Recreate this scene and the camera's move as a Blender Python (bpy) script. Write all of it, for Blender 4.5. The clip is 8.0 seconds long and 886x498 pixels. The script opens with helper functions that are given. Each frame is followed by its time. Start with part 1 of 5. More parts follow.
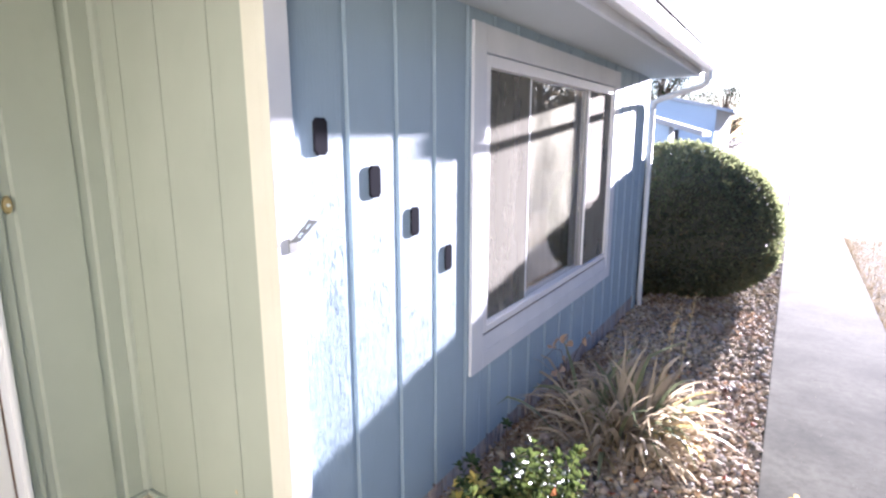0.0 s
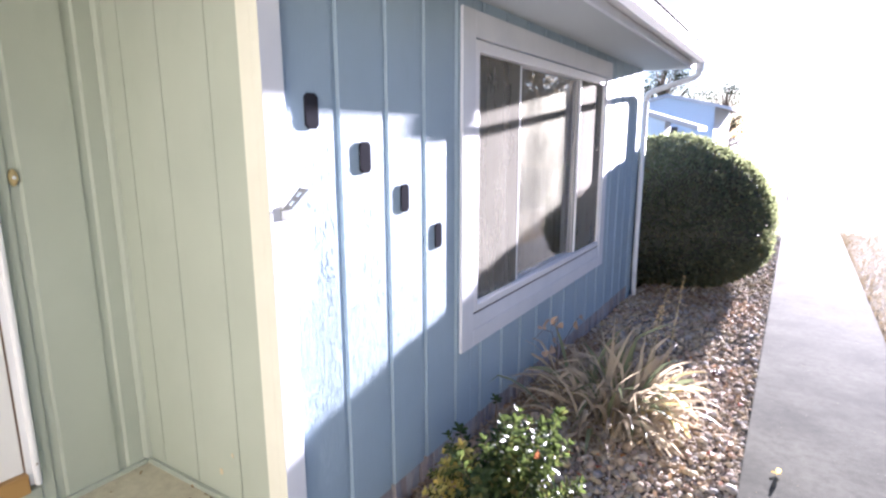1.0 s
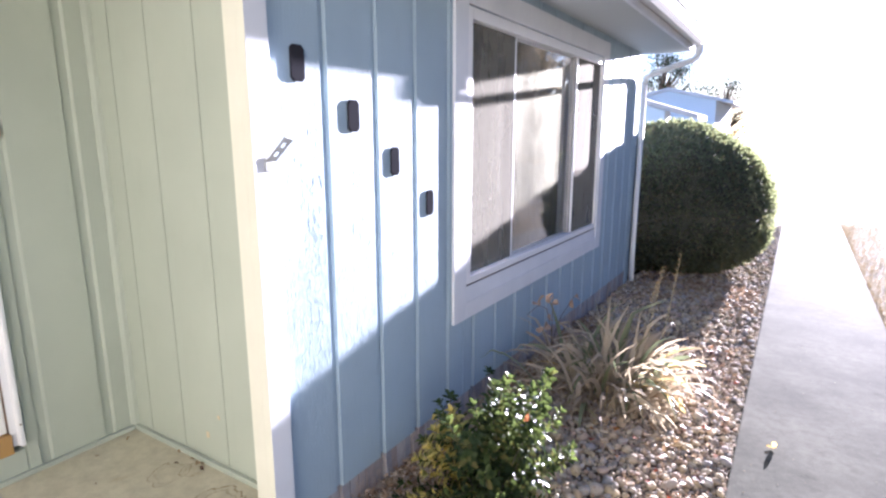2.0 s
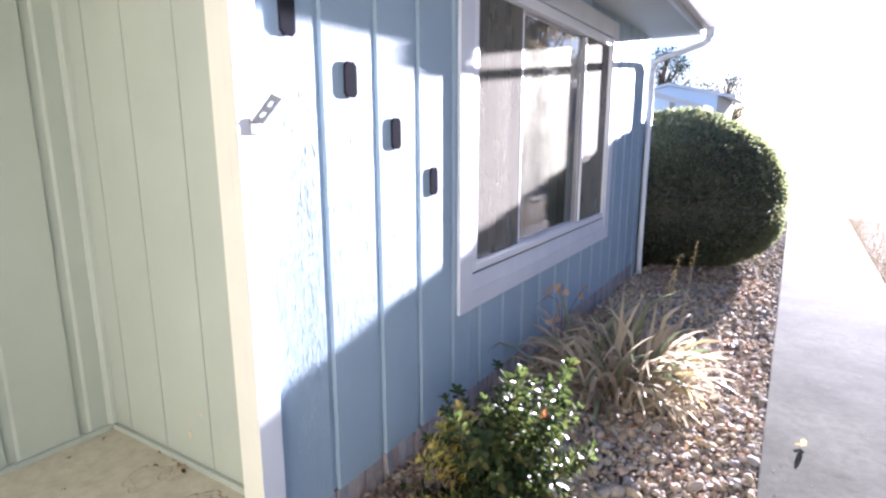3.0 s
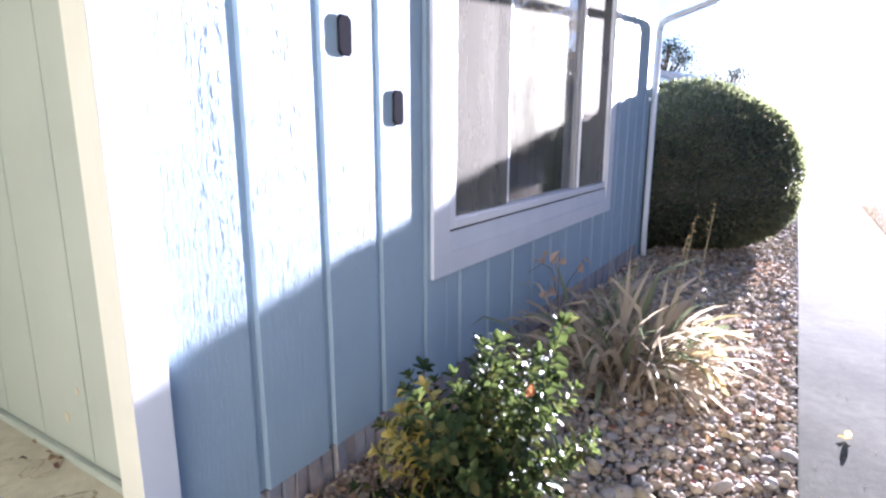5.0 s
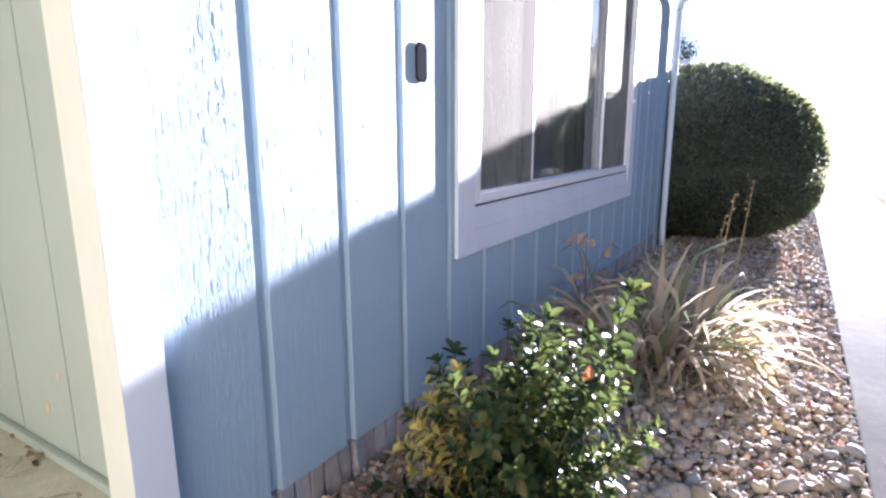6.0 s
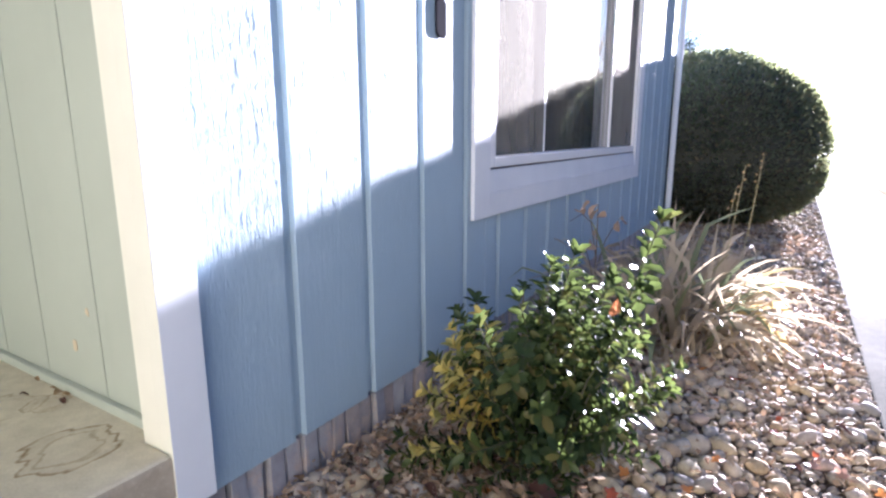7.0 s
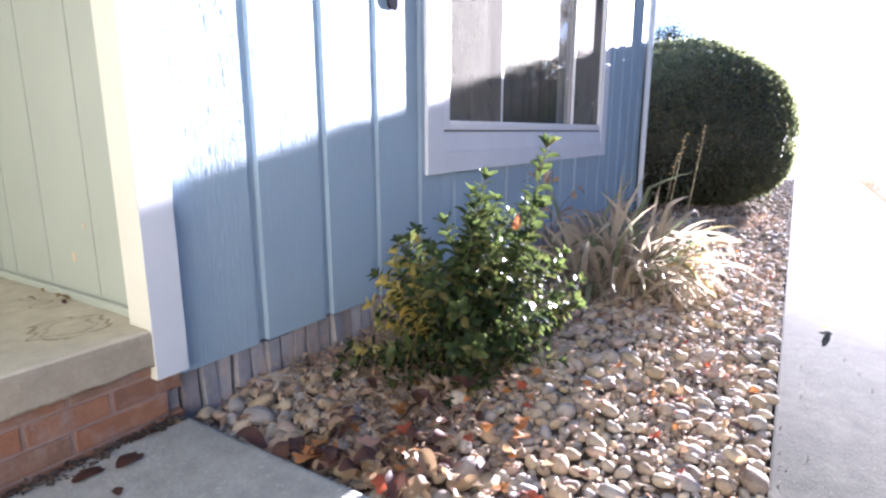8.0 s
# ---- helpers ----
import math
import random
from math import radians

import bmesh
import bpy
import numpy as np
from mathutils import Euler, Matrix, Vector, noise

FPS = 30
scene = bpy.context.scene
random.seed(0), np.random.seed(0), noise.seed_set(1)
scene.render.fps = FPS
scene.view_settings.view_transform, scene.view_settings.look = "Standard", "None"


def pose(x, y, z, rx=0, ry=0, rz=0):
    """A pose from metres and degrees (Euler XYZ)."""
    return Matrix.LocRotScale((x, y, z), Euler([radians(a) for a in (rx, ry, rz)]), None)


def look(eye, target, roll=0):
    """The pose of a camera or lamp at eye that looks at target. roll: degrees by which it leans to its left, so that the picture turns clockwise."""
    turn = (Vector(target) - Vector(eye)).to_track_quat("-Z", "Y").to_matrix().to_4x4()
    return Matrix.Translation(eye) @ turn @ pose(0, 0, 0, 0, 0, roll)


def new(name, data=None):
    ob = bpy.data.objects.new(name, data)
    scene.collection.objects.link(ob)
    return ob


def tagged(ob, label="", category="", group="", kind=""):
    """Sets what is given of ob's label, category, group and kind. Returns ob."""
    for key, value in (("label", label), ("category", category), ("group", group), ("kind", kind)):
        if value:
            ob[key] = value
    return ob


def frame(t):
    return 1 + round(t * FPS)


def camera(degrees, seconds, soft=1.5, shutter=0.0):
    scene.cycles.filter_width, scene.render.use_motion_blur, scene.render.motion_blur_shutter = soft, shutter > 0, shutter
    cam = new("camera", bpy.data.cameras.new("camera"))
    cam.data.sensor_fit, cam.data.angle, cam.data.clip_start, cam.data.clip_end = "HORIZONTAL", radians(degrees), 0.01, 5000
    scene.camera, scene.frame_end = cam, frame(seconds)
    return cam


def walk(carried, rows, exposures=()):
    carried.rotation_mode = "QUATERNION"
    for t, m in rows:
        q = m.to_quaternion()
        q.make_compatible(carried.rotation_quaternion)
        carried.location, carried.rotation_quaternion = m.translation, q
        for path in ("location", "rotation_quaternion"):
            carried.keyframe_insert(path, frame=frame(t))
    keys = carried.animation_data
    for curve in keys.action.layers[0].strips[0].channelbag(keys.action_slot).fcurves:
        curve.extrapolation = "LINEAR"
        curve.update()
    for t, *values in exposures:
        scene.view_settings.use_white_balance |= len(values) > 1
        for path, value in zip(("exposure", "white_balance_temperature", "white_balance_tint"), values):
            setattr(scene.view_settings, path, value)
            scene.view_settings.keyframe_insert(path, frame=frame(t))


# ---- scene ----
cam = camera(77.3, 8.0, soft=2.4)
PATH = [
    (0, (1.4746, -1.2891, 2.0837), (-0.0333, 1.1208, 1.5065), -0.0),
    (0.5, (1.5225, -1.3152, 2.0663), (0.0130, 1.0933, 1.4920), -0.1),
    (1, (1.5892, -1.3558, 1.9850), (0.0739, 1.0498, 1.4108), -0.1),
    (1.5, (1.6501, -1.3949, 1.8821), (0.1305, 1.0063, 1.3094), -0.1),
    (1.7, (1.6501, -1.3862, 1.8574), (0.1305, 1.0135, 1.2731), 0.1),
    (2.8, (1.5080, -1.1557, 1.7139), (-0.0072, 1.2470, 1.1324), -0.2),
    (3, (1.4891, -1.1687, 1.6907), (-0.0217, 1.2369, 1.1049), -0.1),
    (3.5, (1.4688, -1.1803, 1.5993), (-0.0449, 1.2238, 1.0179), -0.0),
    (4, (1.4630, -1.0498, 1.5138), (-0.0508, 1.3543, 0.9338), -0.1),
    (4.2, (1.4587, -0.9715, 1.4703), (-0.0551, 1.4341, 0.8932), -0.1),
    (5.3, (1.2876, -0.6423, 1.3268), (-0.2204, 1.7618, 0.7293), 0.1),
    (5.5, (1.2441, -0.6206, 1.2891), (-0.2697, 1.7821, 0.6946), -0.3),
    (6, (1.1571, -0.5800, 1.2252), (-0.3553, 1.8212, 0.6322), -0.2),
    (6.5, (1.0933, -0.5641, 1.1585), (-0.4118, 1.8400, 0.5554), -0.1),
    (7, (1.1151, -0.6525, 1.0701), (-0.3901, 1.7545, 0.4771), -0.1),
    (7.5, (1.2658, -0.7583, 0.9788), (-0.2537, 1.6400, 0.3915), -0.1),
    (8, (1.4674, -0.8279, 0.9149), (-0.0435, 1.5747, 0.3132), 0.0),
]
EXPOSURE = 3.29
walk(cam, [(t, look(eye, target, roll)) for t, eye, target, roll in PATH], [(0, EXPOSURE, 5380, 28), (1.5, EXPOSURE, 5340, 28), (3.5, EXPOSURE, 5250, 28), (5.5, EXPOSURE, 5180, 28), (6.5, EXPOSURE, 5180, 28), (8, EXPOSURE + 0.12, 5220, 28)])

# The plan below is drawn in units of 1.45 m; the last lines bring it to metres.
UNIT = 1.45

# ---- light ----
SUN_DIR = Vector((0.190, 1.375, 0.212)).normalized()
world = bpy.data.worlds.new("sky")
scene.world = world
world.use_nodes = True
wn, wl = world.node_tree.nodes, world.node_tree.links
sky = wn.new("ShaderNodeTexSky")
sky.sky_type = "NISHITA"
sky.sun_disc = False
sky.sun_elevation = math.asin(SUN_DIR.z)
sky.sun_rotation = math.atan2(SUN_DIR.x, SUN_DIR.y)
sky.dust_density = 0.4
sky.ozone_density = 3.5
milky = wn.new("ShaderNodeHueSaturation")
milky.inputs["Saturation"].default_value = 0.95
wl.new(sky.outputs[0], milky.inputs["Color"])
wl.new(milky.outputs[0], wn["Background"].inputs[0])
wn["Background"].inputs[1].default_value = 0.0302
sun = new("sun", bpy.data.lights.new("sun", "SUN"))
sun.data.energy = 5.0
sun.data.angle = radians(0.5)
sun.data.color = (1.0, 0.9, 0.76)
sun.matrix_world = look(SUN_DIR * 60, (0, 0, 0))


# ---- materials ----
def material(name, colour, rough=0.7, metal=0.0, spec=0.5):
    m = bpy.data.materials.new(name)
    m.use_nodes = True
    b = m.node_tree.nodes["Principled BSDF"]
    b.inputs["Base Color"].default_value = (*colour, 1)
    b.inputs["Roughness"].default_value = rough
    b.inputs["Metallic"].default_value = metal
    b.inputs["Specular IOR Level"].default_value = spec
    return m


def nodes_of(m):
    return m.node_tree.nodes, m.node_tree.links, m.node_tree.nodes["Principled BSDF"]


def noise_tex(m, scale, detail=4.0, stretch=(1, 1, 1), rough=0.55, offset=(0, 0, 0)):
    n, l, _ = nodes_of(m)
    co = n.new("ShaderNodeNewGeometry")
    mp = n.new("ShaderNodeMapping")
    mp.inputs["Scale"].default_value = stretch
    mp.inputs["Location"].default_value = offset
    t = n.new("ShaderNodeTexNoise")
    t.inputs["Scale"].default_value = scale / UNIT
    t.inputs["Detail"].default_value = detail
    t.inputs["Roughness"].default_value = rough
    l.new(co.outputs["Position"], mp.inputs[0])
    l.new(mp.outputs[0], t.inputs["Vector"])
    return t.outputs["Fac"]


def ramp(m, fac, stops):
    n, l, _ = nodes_of(m)
    r = n.new("ShaderNodeValToRGB")
    while len(r.color_ramp.elements) < len(stops):
        r.color_ramp.elements.new(0.5)
    for e, (p, c) in zip(r.color_ramp.elements, stops):
        e.position = p
        e.color = (*c, 1) if len(c) == 3 else c
    l.new(fac, r.inputs[0])
    return r.outputs["Color"]


def mix(m, fac, a, b, kind="MIX"):
    n, l, _ = nodes_of(m)
    x = n.new("ShaderNodeMix")
    x.data_type = "RGBA"
    x.blend_type = kind
    for sock, v in ((x.inputs["Factor"], fac), (x.inputs["A"], a), (x.inputs["B"], b)):
        if isinstance(v, (int, float)):
            sock.default_value = v
        elif isinstance(v, tuple):
            sock.default_value = (*v, 1)
        else:
            l.new(v, sock)
    return x.outputs["Result"]


def maths(m, op, a, b=0.0):
    n, l, _ = nodes_of(m)
    x = n.new("ShaderNodeMath")
    x.operation = op
    for sock, v in zip(x.inputs, (a, b)):
        if isinstance(v, (int, float)):
            sock.default_value = v
        else:
            l.new(v, sock)
    return x.outputs[0]


def bump(m, height, strength=0.4, distance=0.01):
    n, l, b = nodes_of(m)
    x = n.new("ShaderNodeBump")
    x.inputs["Strength"].default_value = strength
    x.inputs["Distance"].default_value = distance * UNIT
    l.new(height, x.inputs["Height"])
    if b.inputs["Normal"].links:
        l.new(b.inputs["Normal"].links[0].from_socket, x.inputs["Normal"])
    l.new(x.outputs[0], b.inputs["Normal"])


def base(m, colour):
    n, l, b = nodes_of(m)
    l.new(colour, b.inputs["Base Color"])


def siding_paint(name, colour, worn):
    """Painted plywood siding with fine upright grain."""
    m = material(name, colour, 0.70, spec=1.0 if worn > 0.5 else 0.4)
    soft = ramp(m, noise_tex(m, 3.0, 5), [(0.3, (0, 0, 0)), (0.75, (1, 1, 1))])
    c = mix(m, soft, tuple(v * 0.95 for v in colour), tuple(v * 1.06 for v in colour))
    grain = noise_tex(m, 130, 5, (1, 1, 0.06), 0.6)
    cracks = ramp(m, noise_tex(m, 75, 4, (1, 1, 0.035), 0.65, (3, 1, 0)), [(0.66, (0, 0, 0)), (0.73, (1, 1, 1))])
    c = mix(m, maths(m, "MULTIPLY", cracks, 0.22 if worn > 0.5 else 0.05), c, tuple(v * 1.5 for v in colour))
    smudge = ramp(m, noise_tex(m, 11, 6, (1, 1, 0.5), 0.65, (7, 0, 2)), [(0.55, (0, 0, 0)), (0.72, (1, 1, 1))])
    c = mix(m, maths(m, "MULTIPLY", smudge, 0.16), c, tuple(v * 0.72 for v in colour))
    bump(m, grain, 0.75 if worn > 1 else 0.6 if worn > 0.5 else 0.14, 0.0014)
    lumps = noise_tex(m, 210, 4, (1, 1, 0.28), 0.6, (1, 4, 0))
    bump(m, lumps, 0.75 if worn > 1 else 0.55 if worn > 0.5 else 0.12, 0.0012)
    bump(m, cracks, 0.25 if worn > 0.5 else 0.05, 0.0012)
    base(m, c)
    return m


M = {}
BLUE = (0.296, 0.395, 0.474)
M["siding"] = siding_paint("blue_grey_paint", BLUE, 1.0)
M["siding_worn"] = siding_paint("worn_blue_grey_paint", BLUE, 1.6)
M["porch_paint"] = siding_paint("porch_paint", (0.415, 0.458, 0.385), 0.2)
M["trim"] = material("trim_paint", (0.65, 0.675, 0.715), 0.55, spec=0.3)
t1 = noise_tex(M["trim"], 40, 5, (1, 0.3, 0.3))
base(M["trim"], mix(M["trim"], ramp(M["trim"], noise_tex(M["trim"], 5, 5), [(0.35, (0, 0, 0)), (0.7, (1, 1, 1))]), (0.62, 0.645, 0.685), (0.69, 0.71, 0.745)))
bump(M["trim"], t1, 0.15, 0.002)
M["trim_cream"] = material("porch_side_trim_cream", (0.73, 0.735, 0.67), 0.55, spec=0.3)
base(M["trim_cream"], mix(M["trim_cream"], ramp(M["trim_cream"], noise_tex(M["trim_cream"], 6, 5), [(0.35, (0, 0, 0)), (0.7, (1, 1, 1))]), (0.72, 0.715, 0.605), (0.775, 0.765, 0.66)))
M["cream"] = material("cream_paint", (0.35, 0.335, 0.25), 0.7)
M["vinyl"] = material("white_vinyl", (0.75, 0.76, 0.78), 0.35)
M["gutter"] = material("gutter_enamel", (0.72, 0.72, 0.72), 0.4)
M["soffit"] = material("soffit_paint", (0.42, 0.46, 0.47), 0.7)
bump(M["soffit"], noise_tex(M["soffit"], 80, 4, (0.2, 1, 1)), 0.2, 0.002)
M["shingle"] = material("roof_shingles", (0.12, 0.11, 0.10), 0.9)
M["inner"] = material("room_paint", (0.30, 0.28, 0.26), 0.9)
M["metal"] = material("black_metal", (0.030, 0.030, 0.036), 0.5, 0.0, 0.04)
M["metal"].node_tree.nodes["Principled BSDF"].inputs["IOR"].default_value = 1.04
M["pale_metal"] = material("weathered_pale_metal", (0.30, 0.31, 0.30), 0.45, 0.3)
M["brass"] = material("brass", (0.70, 0.56, 0.30), 0.38, 1.0)
# window vinyl in shade: the darkening is put into this grey
M["shaded_sash"] = material("shaded_grey_vinyl", (0.30, 0.30, 0.31), 0.5)
M["door"] = material("white_door_paint", (0.78, 0.78, 0.76), 0.4)
M["oak"] = material("oak_sill", (0.40, 0.24, 0.08), 0.5)
M["dark_fill"] = material("weatherstrip", (0.05, 0.045, 0.04), 0.6)

M["glass"] = material("window_glass", (1, 1, 1), 0.0)
gb = M["glass"].node_tree.nodes["Principled BSDF"]
gb.inputs["Transmission Weight"].default_value = 1.0
gb.inputs["IOR"].default_value = 1.5

# a film of dust on the panes
qn, ql, qb = nodes_of(M["glass"])
dust = qn.new("ShaderNodeBsdfGlossy")
dust.inputs["Color"].default_value = (0.90, 0.89, 0.76, 1)
dust.inputs["Roughness"].default_value = 0.68
dusty = qn.new("ShaderNodeMixShader")
film = ramp(M["glass"], noise_tex(M["glass"], 3.2, 6, (1, 1, 0.8), 0.6), [(0.3, (0.022, 0.022, 0.022)), (0.72, (0.085, 0.085, 0.085))])
ql.new(film, dusty.inputs[0])
ql.new(qb.outputs[0], dusty.inputs[1])
ql.new(dust.outputs[0], dusty.inputs[2])
ql.new(dusty.outputs[0], qn["Material Output"].inputs[0])

M["screen"] = material("insect_screen", (0.17, 0.165, 0.14), 0.9, spec=0.0)
sn, sl, sb = nodes_of(M["screen"])
sb.inputs["Sheen Weight"].default_value = 0.35
sb.inputs["Sheen Roughness"].default_value = 0.35
sb.inputs["Sheen Tint"].default_value = (1.0, 0.95, 0.86, 1)
clear = sn.new("ShaderNodeBsdfTransparent")
mesh_mix = sn.new("ShaderNodeMixShader")
mesh_mix.inputs[0].default_value = 0.66
sl.new(ramp(M["screen"], noise_tex(M["screen"], 7, 5, (1, 1, 0.35), 0.6, (2, 0, 5)), [(0.32, (0.54, 0.54, 0.54)), (0.68, (0.74, 0.74, 0.74))]), mesh_mix.inputs[0])
sl.new(clear.outputs[0], mesh_mix.inputs[1])
sl.new(sb.outputs[0], mesh_mix.inputs[2])
sl.new(mesh_mix.outputs[0], sn["Material Output"].inputs[0])
# curtain cloth coloured near black: the dim room's shade is in its colour
M["curtain"] = material("shade_dark_curtain", (0.5, 0.48, 0.44), 0.9)
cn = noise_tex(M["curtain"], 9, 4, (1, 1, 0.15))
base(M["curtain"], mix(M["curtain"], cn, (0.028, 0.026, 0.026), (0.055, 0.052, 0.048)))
bump(M["curtain"], cn, 0.3, 0.01)


def concrete(name, c1, c2, stain, relief=0.15, fleck=0.15):
    m = material(name, c1, 0.9, spec=0.03)
    big = ramp(m, noise_tex(m, 2.6, 6), [(0.3, (0, 0, 0)), (0.7, (1, 1, 1))])
    c = mix(m, big, c1, c2)
    spots = ramp(m, noise_tex(m, 7, 5, (1, 1, 1), 0.6, (4, 2, 0)), [(0.62, (0, 0, 0)), (0.74, (1, 1, 1))])
    c = mix(m, maths(m, "MULTIPLY", spots, 0.7), c, stain)
    dirt = ramp(m, noise_tex(m, 22, 6, (1, 1, 1), 0.7, (1, 5, 0)), [(0.40, (0, 0, 0)), (0.68, (1, 1, 1))])
    c = mix(m, maths(m, "MULTIPLY", dirt, 0.45), c, tuple(v * 0.62 for v in c1))
    grit = noise_tex(m, 260, 3)
    c = mix(m, maths(m, "MULTIPLY", grit, 0.35), c, tuple(v * 0.45 for v in c1))
    coarse = noise_tex(m, 95, 4, (1, 1, 1), 0.6)
    flecks = ramp(m, coarse, [(0.60, (0, 0, 0)), (0.68, (1, 1, 1))])
    c = mix(m, maths(m, "MULTIPLY", flecks, fleck), c, tuple(min(v * 1.7, 0.8) for v in c1))
    base(m, c)
    bump(m, grit, 0.5, 0.0015)
    bump(m, coarse, relief, 0.004)
    bump(m, noise_tex(m, 30, 5), 0.10, 0.003)
    return m


M["path"] = concrete("walk_concrete", (0.090, 0.090, 0.074), (0.205, 0.200, 0.162), (0.054, 0.050, 0.040), 0.12, 0.6)
M["porch"] = concrete("porch_concrete", (0.63, 0.575, 0.42), (0.77, 0.72, 0.555), (0.45, 0.36, 0.22), 0.12, 0.05)
pm = M["porch"]
pn, pl, pb = nodes_of(pm)
geo = pn.new("ShaderNodeNewGeometry")
wob = pn.new("ShaderNodeTexNoise")
wob.inputs["Scale"].default_value = 22 / UNIT
wob.inputs["Detail"].default_value = 5
for cx, cy, r0, amount in ((-0.123, -0.104, 0.066, 0.95), (-0.36, -0.10, 0.055, 0.5), (-0.30, -0.05, 0.035, 0.6)):
    dist = pn.new("ShaderNodeVectorMath")
    dist.operation = "DISTANCE"
    pl.new(geo.outputs["Position"], dist.inputs[0])
    dist.inputs[1].default_value = (cx * UNIT, cy * UNIT, 0.268 * UNIT)
    r = maths(pm, "ADD", dist.outputs["Value"], maths(pm, "MULTIPLY", maths(pm, "SUBTRACT", wob.outputs["Fac"], 0.5), 0.11 * UNIT))
    ring_ = ramp(pm, maths(pm, "DIVIDE", r, r0 * 2 * UNIT), [(0.0, (0.04, 0.04, 0.04)), (0.30, (0.06, 0.06, 0.06)), (0.335, (0.55, 0.55, 0.55)), (0.37, (0.10, 0.10, 0.10)), (0.455, (0.16, 0.16, 0.16)), (0.495, (1, 1, 1)), (0.525, (0, 0, 0))])
    broken = ramp(pm, noise_tex(pm, 30, 4, (1, 1, 1), 0.6, (cx, cy, 3)), [(0.34, (0.35, 0.35, 0.35)), (0.52, (1, 1, 1))])
    base(pm, mix(pm, maths(pm, "MULTIPLY", maths(pm, "MULTIPLY", ring_, broken), amount), pb.inputs["Base Color"].links[0].from_socket, (0.22, 0.145, 0.07)))
M["pad"] = concrete("pad_concrete", (0.31, 0.315, 0.28), (0.50, 0.50, 0.45), (0.17, 0.155, 0.13), 0.6, 0.5)
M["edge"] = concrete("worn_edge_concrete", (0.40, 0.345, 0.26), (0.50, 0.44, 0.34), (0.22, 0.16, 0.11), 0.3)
M["mortar"] = concrete("mortar", (0.36, 0.25, 0.21), (0.42, 0.31, 0.26), (0.25, 0.15, 0.12))
M["old_mortar"] = concrete("old_mortar", (0.30, 0.28, 0.27), (0.36, 0.335, 0.33), (0.18, 0.15, 0.14))
M["soil"] = material("gravel_soil", (0.10, 0.075, 0.055), 0.95, spec=0.05)
base(M["soil"], mix(M["soil"], noise_tex(M["soil"], 30, 6), (0.10, 0.075, 0.055), (0.26, 0.20, 0.14)))
bump(M["soil"], noise_tex(M["soil"], 70, 5), 0.8, 0.02)
M["lawn"] = material("dry_lawn", (0.22, 0.17, 0.09), 0.95)
base(M["lawn"], mix(M["lawn"], ramp(M["lawn"], noise_tex(M["lawn"], 4, 8), [(0.35, (0, 0, 0)), (0.65, (1, 1, 1))]), (0.085, 0.068, 0.038), (0.17, 0.138, 0.08)))
bump(M["lawn"], noise_tex(M["lawn"], 140, 6, (1, 1, 1), 0.75), 0.6, 0.02)


def by_object(name, stops, rough, spec, grain_scale, grain=0.5, island=False):
    """Colour varied from piece to piece, with grain in each."""
    m = material(name, (0.5, 0.5, 0.5), rough, spec=spec)
    n, l, b = nodes_of(m)
    info = n.new("ShaderNodeNewGeometry" if island else "ShaderNodeObjectInfo")
    c = ramp(m, info.outputs["Random Per Island" if island else "Random"], stops)
    g = noise_tex(m, grain_scale, 5)
    base(m, mix(m, maths(m, "MULTIPLY", g, grain), c, (0.05, 0.04, 0.03)))
    bump(m, g, 0.25, 0.004)
    return m


STONE = [(0.0, (0.43, 0.33, 0.20)), (0.14, (0.59, 0.485, 0.31)), (0.28, (0.36, 0.345, 0.335)), (0.42, (0.63, 0.54, 0.38)), (0.55, (0.28, 0.225, 0.18)),
         (0.68, (0.54, 0.415, 0.27)), (0.80, (0.47, 0.45, 0.42)), (0.90, (0.51, 0.36, 0.26)), (1.0, (0.69, 0.61, 0.46))]
M["stone"] = by_object("river_stone", STONE, 0.85, 0.10, 60, 0.32)
M["stones"] = by_object("river_stones", STONE, 0.85, 0.10, 60, 0.32, True)
for m in (M["stone"], M["stones"]):
    was = nodes_of(m)[2].inputs["Base Color"].links[0].from_socket
    patch = ramp(m, noise_tex(m, 24, 5, (1, 1, 1.6), 0.65, (2, 9, 4)), [(0.42, (0, 0, 0)), (0.62, (1, 1, 1))])
    was = mix(m, maths(m, "MULTIPLY", patch, 0.28), was, (0.24, 0.19, 0.15))
    speck = ramp(m, noise_tex(m, 150, 3, (1, 1, 1), 0.6, (8, 1, 6)), [(0.58, (0, 0, 0)), (0.68, (1, 1, 1))])
    base(m, mix(m, maths(m, "MULTIPLY", speck, 0.3), was, (0.70, 0.64, 0.52)))
    bump(m, noise_tex(m, 28, 4, (1, 1, 1), 0.6, (5, 5, 1)), 0.35, 0.006)
M["red_brick"] = by_object("red_brick", [(0, (0.40, 0.185, 0.105)), (0.35, (0.41, 0.21, 0.125)), (0.7, (0.36, 0.22, 0.15)), (1, (0.31, 0.155, 0.10))], 0.9, 0.2, 28, 0.6)
rust = nodes_of(M["red_brick"])[2].inputs["Base Color"].links[0].from_socket
bloom = ramp(M["red_brick"], noise_tex(M["red_brick"], 16, 6, (1, 1, 1), 0.7, (3, 3, 3)), [(0.48, (0, 0, 0)), (0.70, (1, 1, 1))])
base(M["red_brick"], mix(M["red_brick"], maths(M["red_brick"], "MULTIPLY", bloom, 0.5), rust, (0.40, 0.37, 0.36)))
bump(M["red_brick"], noise_tex(M["red_brick"], 150, 4, (1, 1, 1), 0.65), 0.6, 0.003)
M["grey_brick"] = by_object("painted_brick", [(0, (0.36, 0.365, 0.395)), (0.35, (0.46, 0.46, 0.49)), (0.7, (0.36, 0.315, 0.31)), (1, (0.30, 0.305, 0.335))], 0.85, 0.25, 45, 0.45)
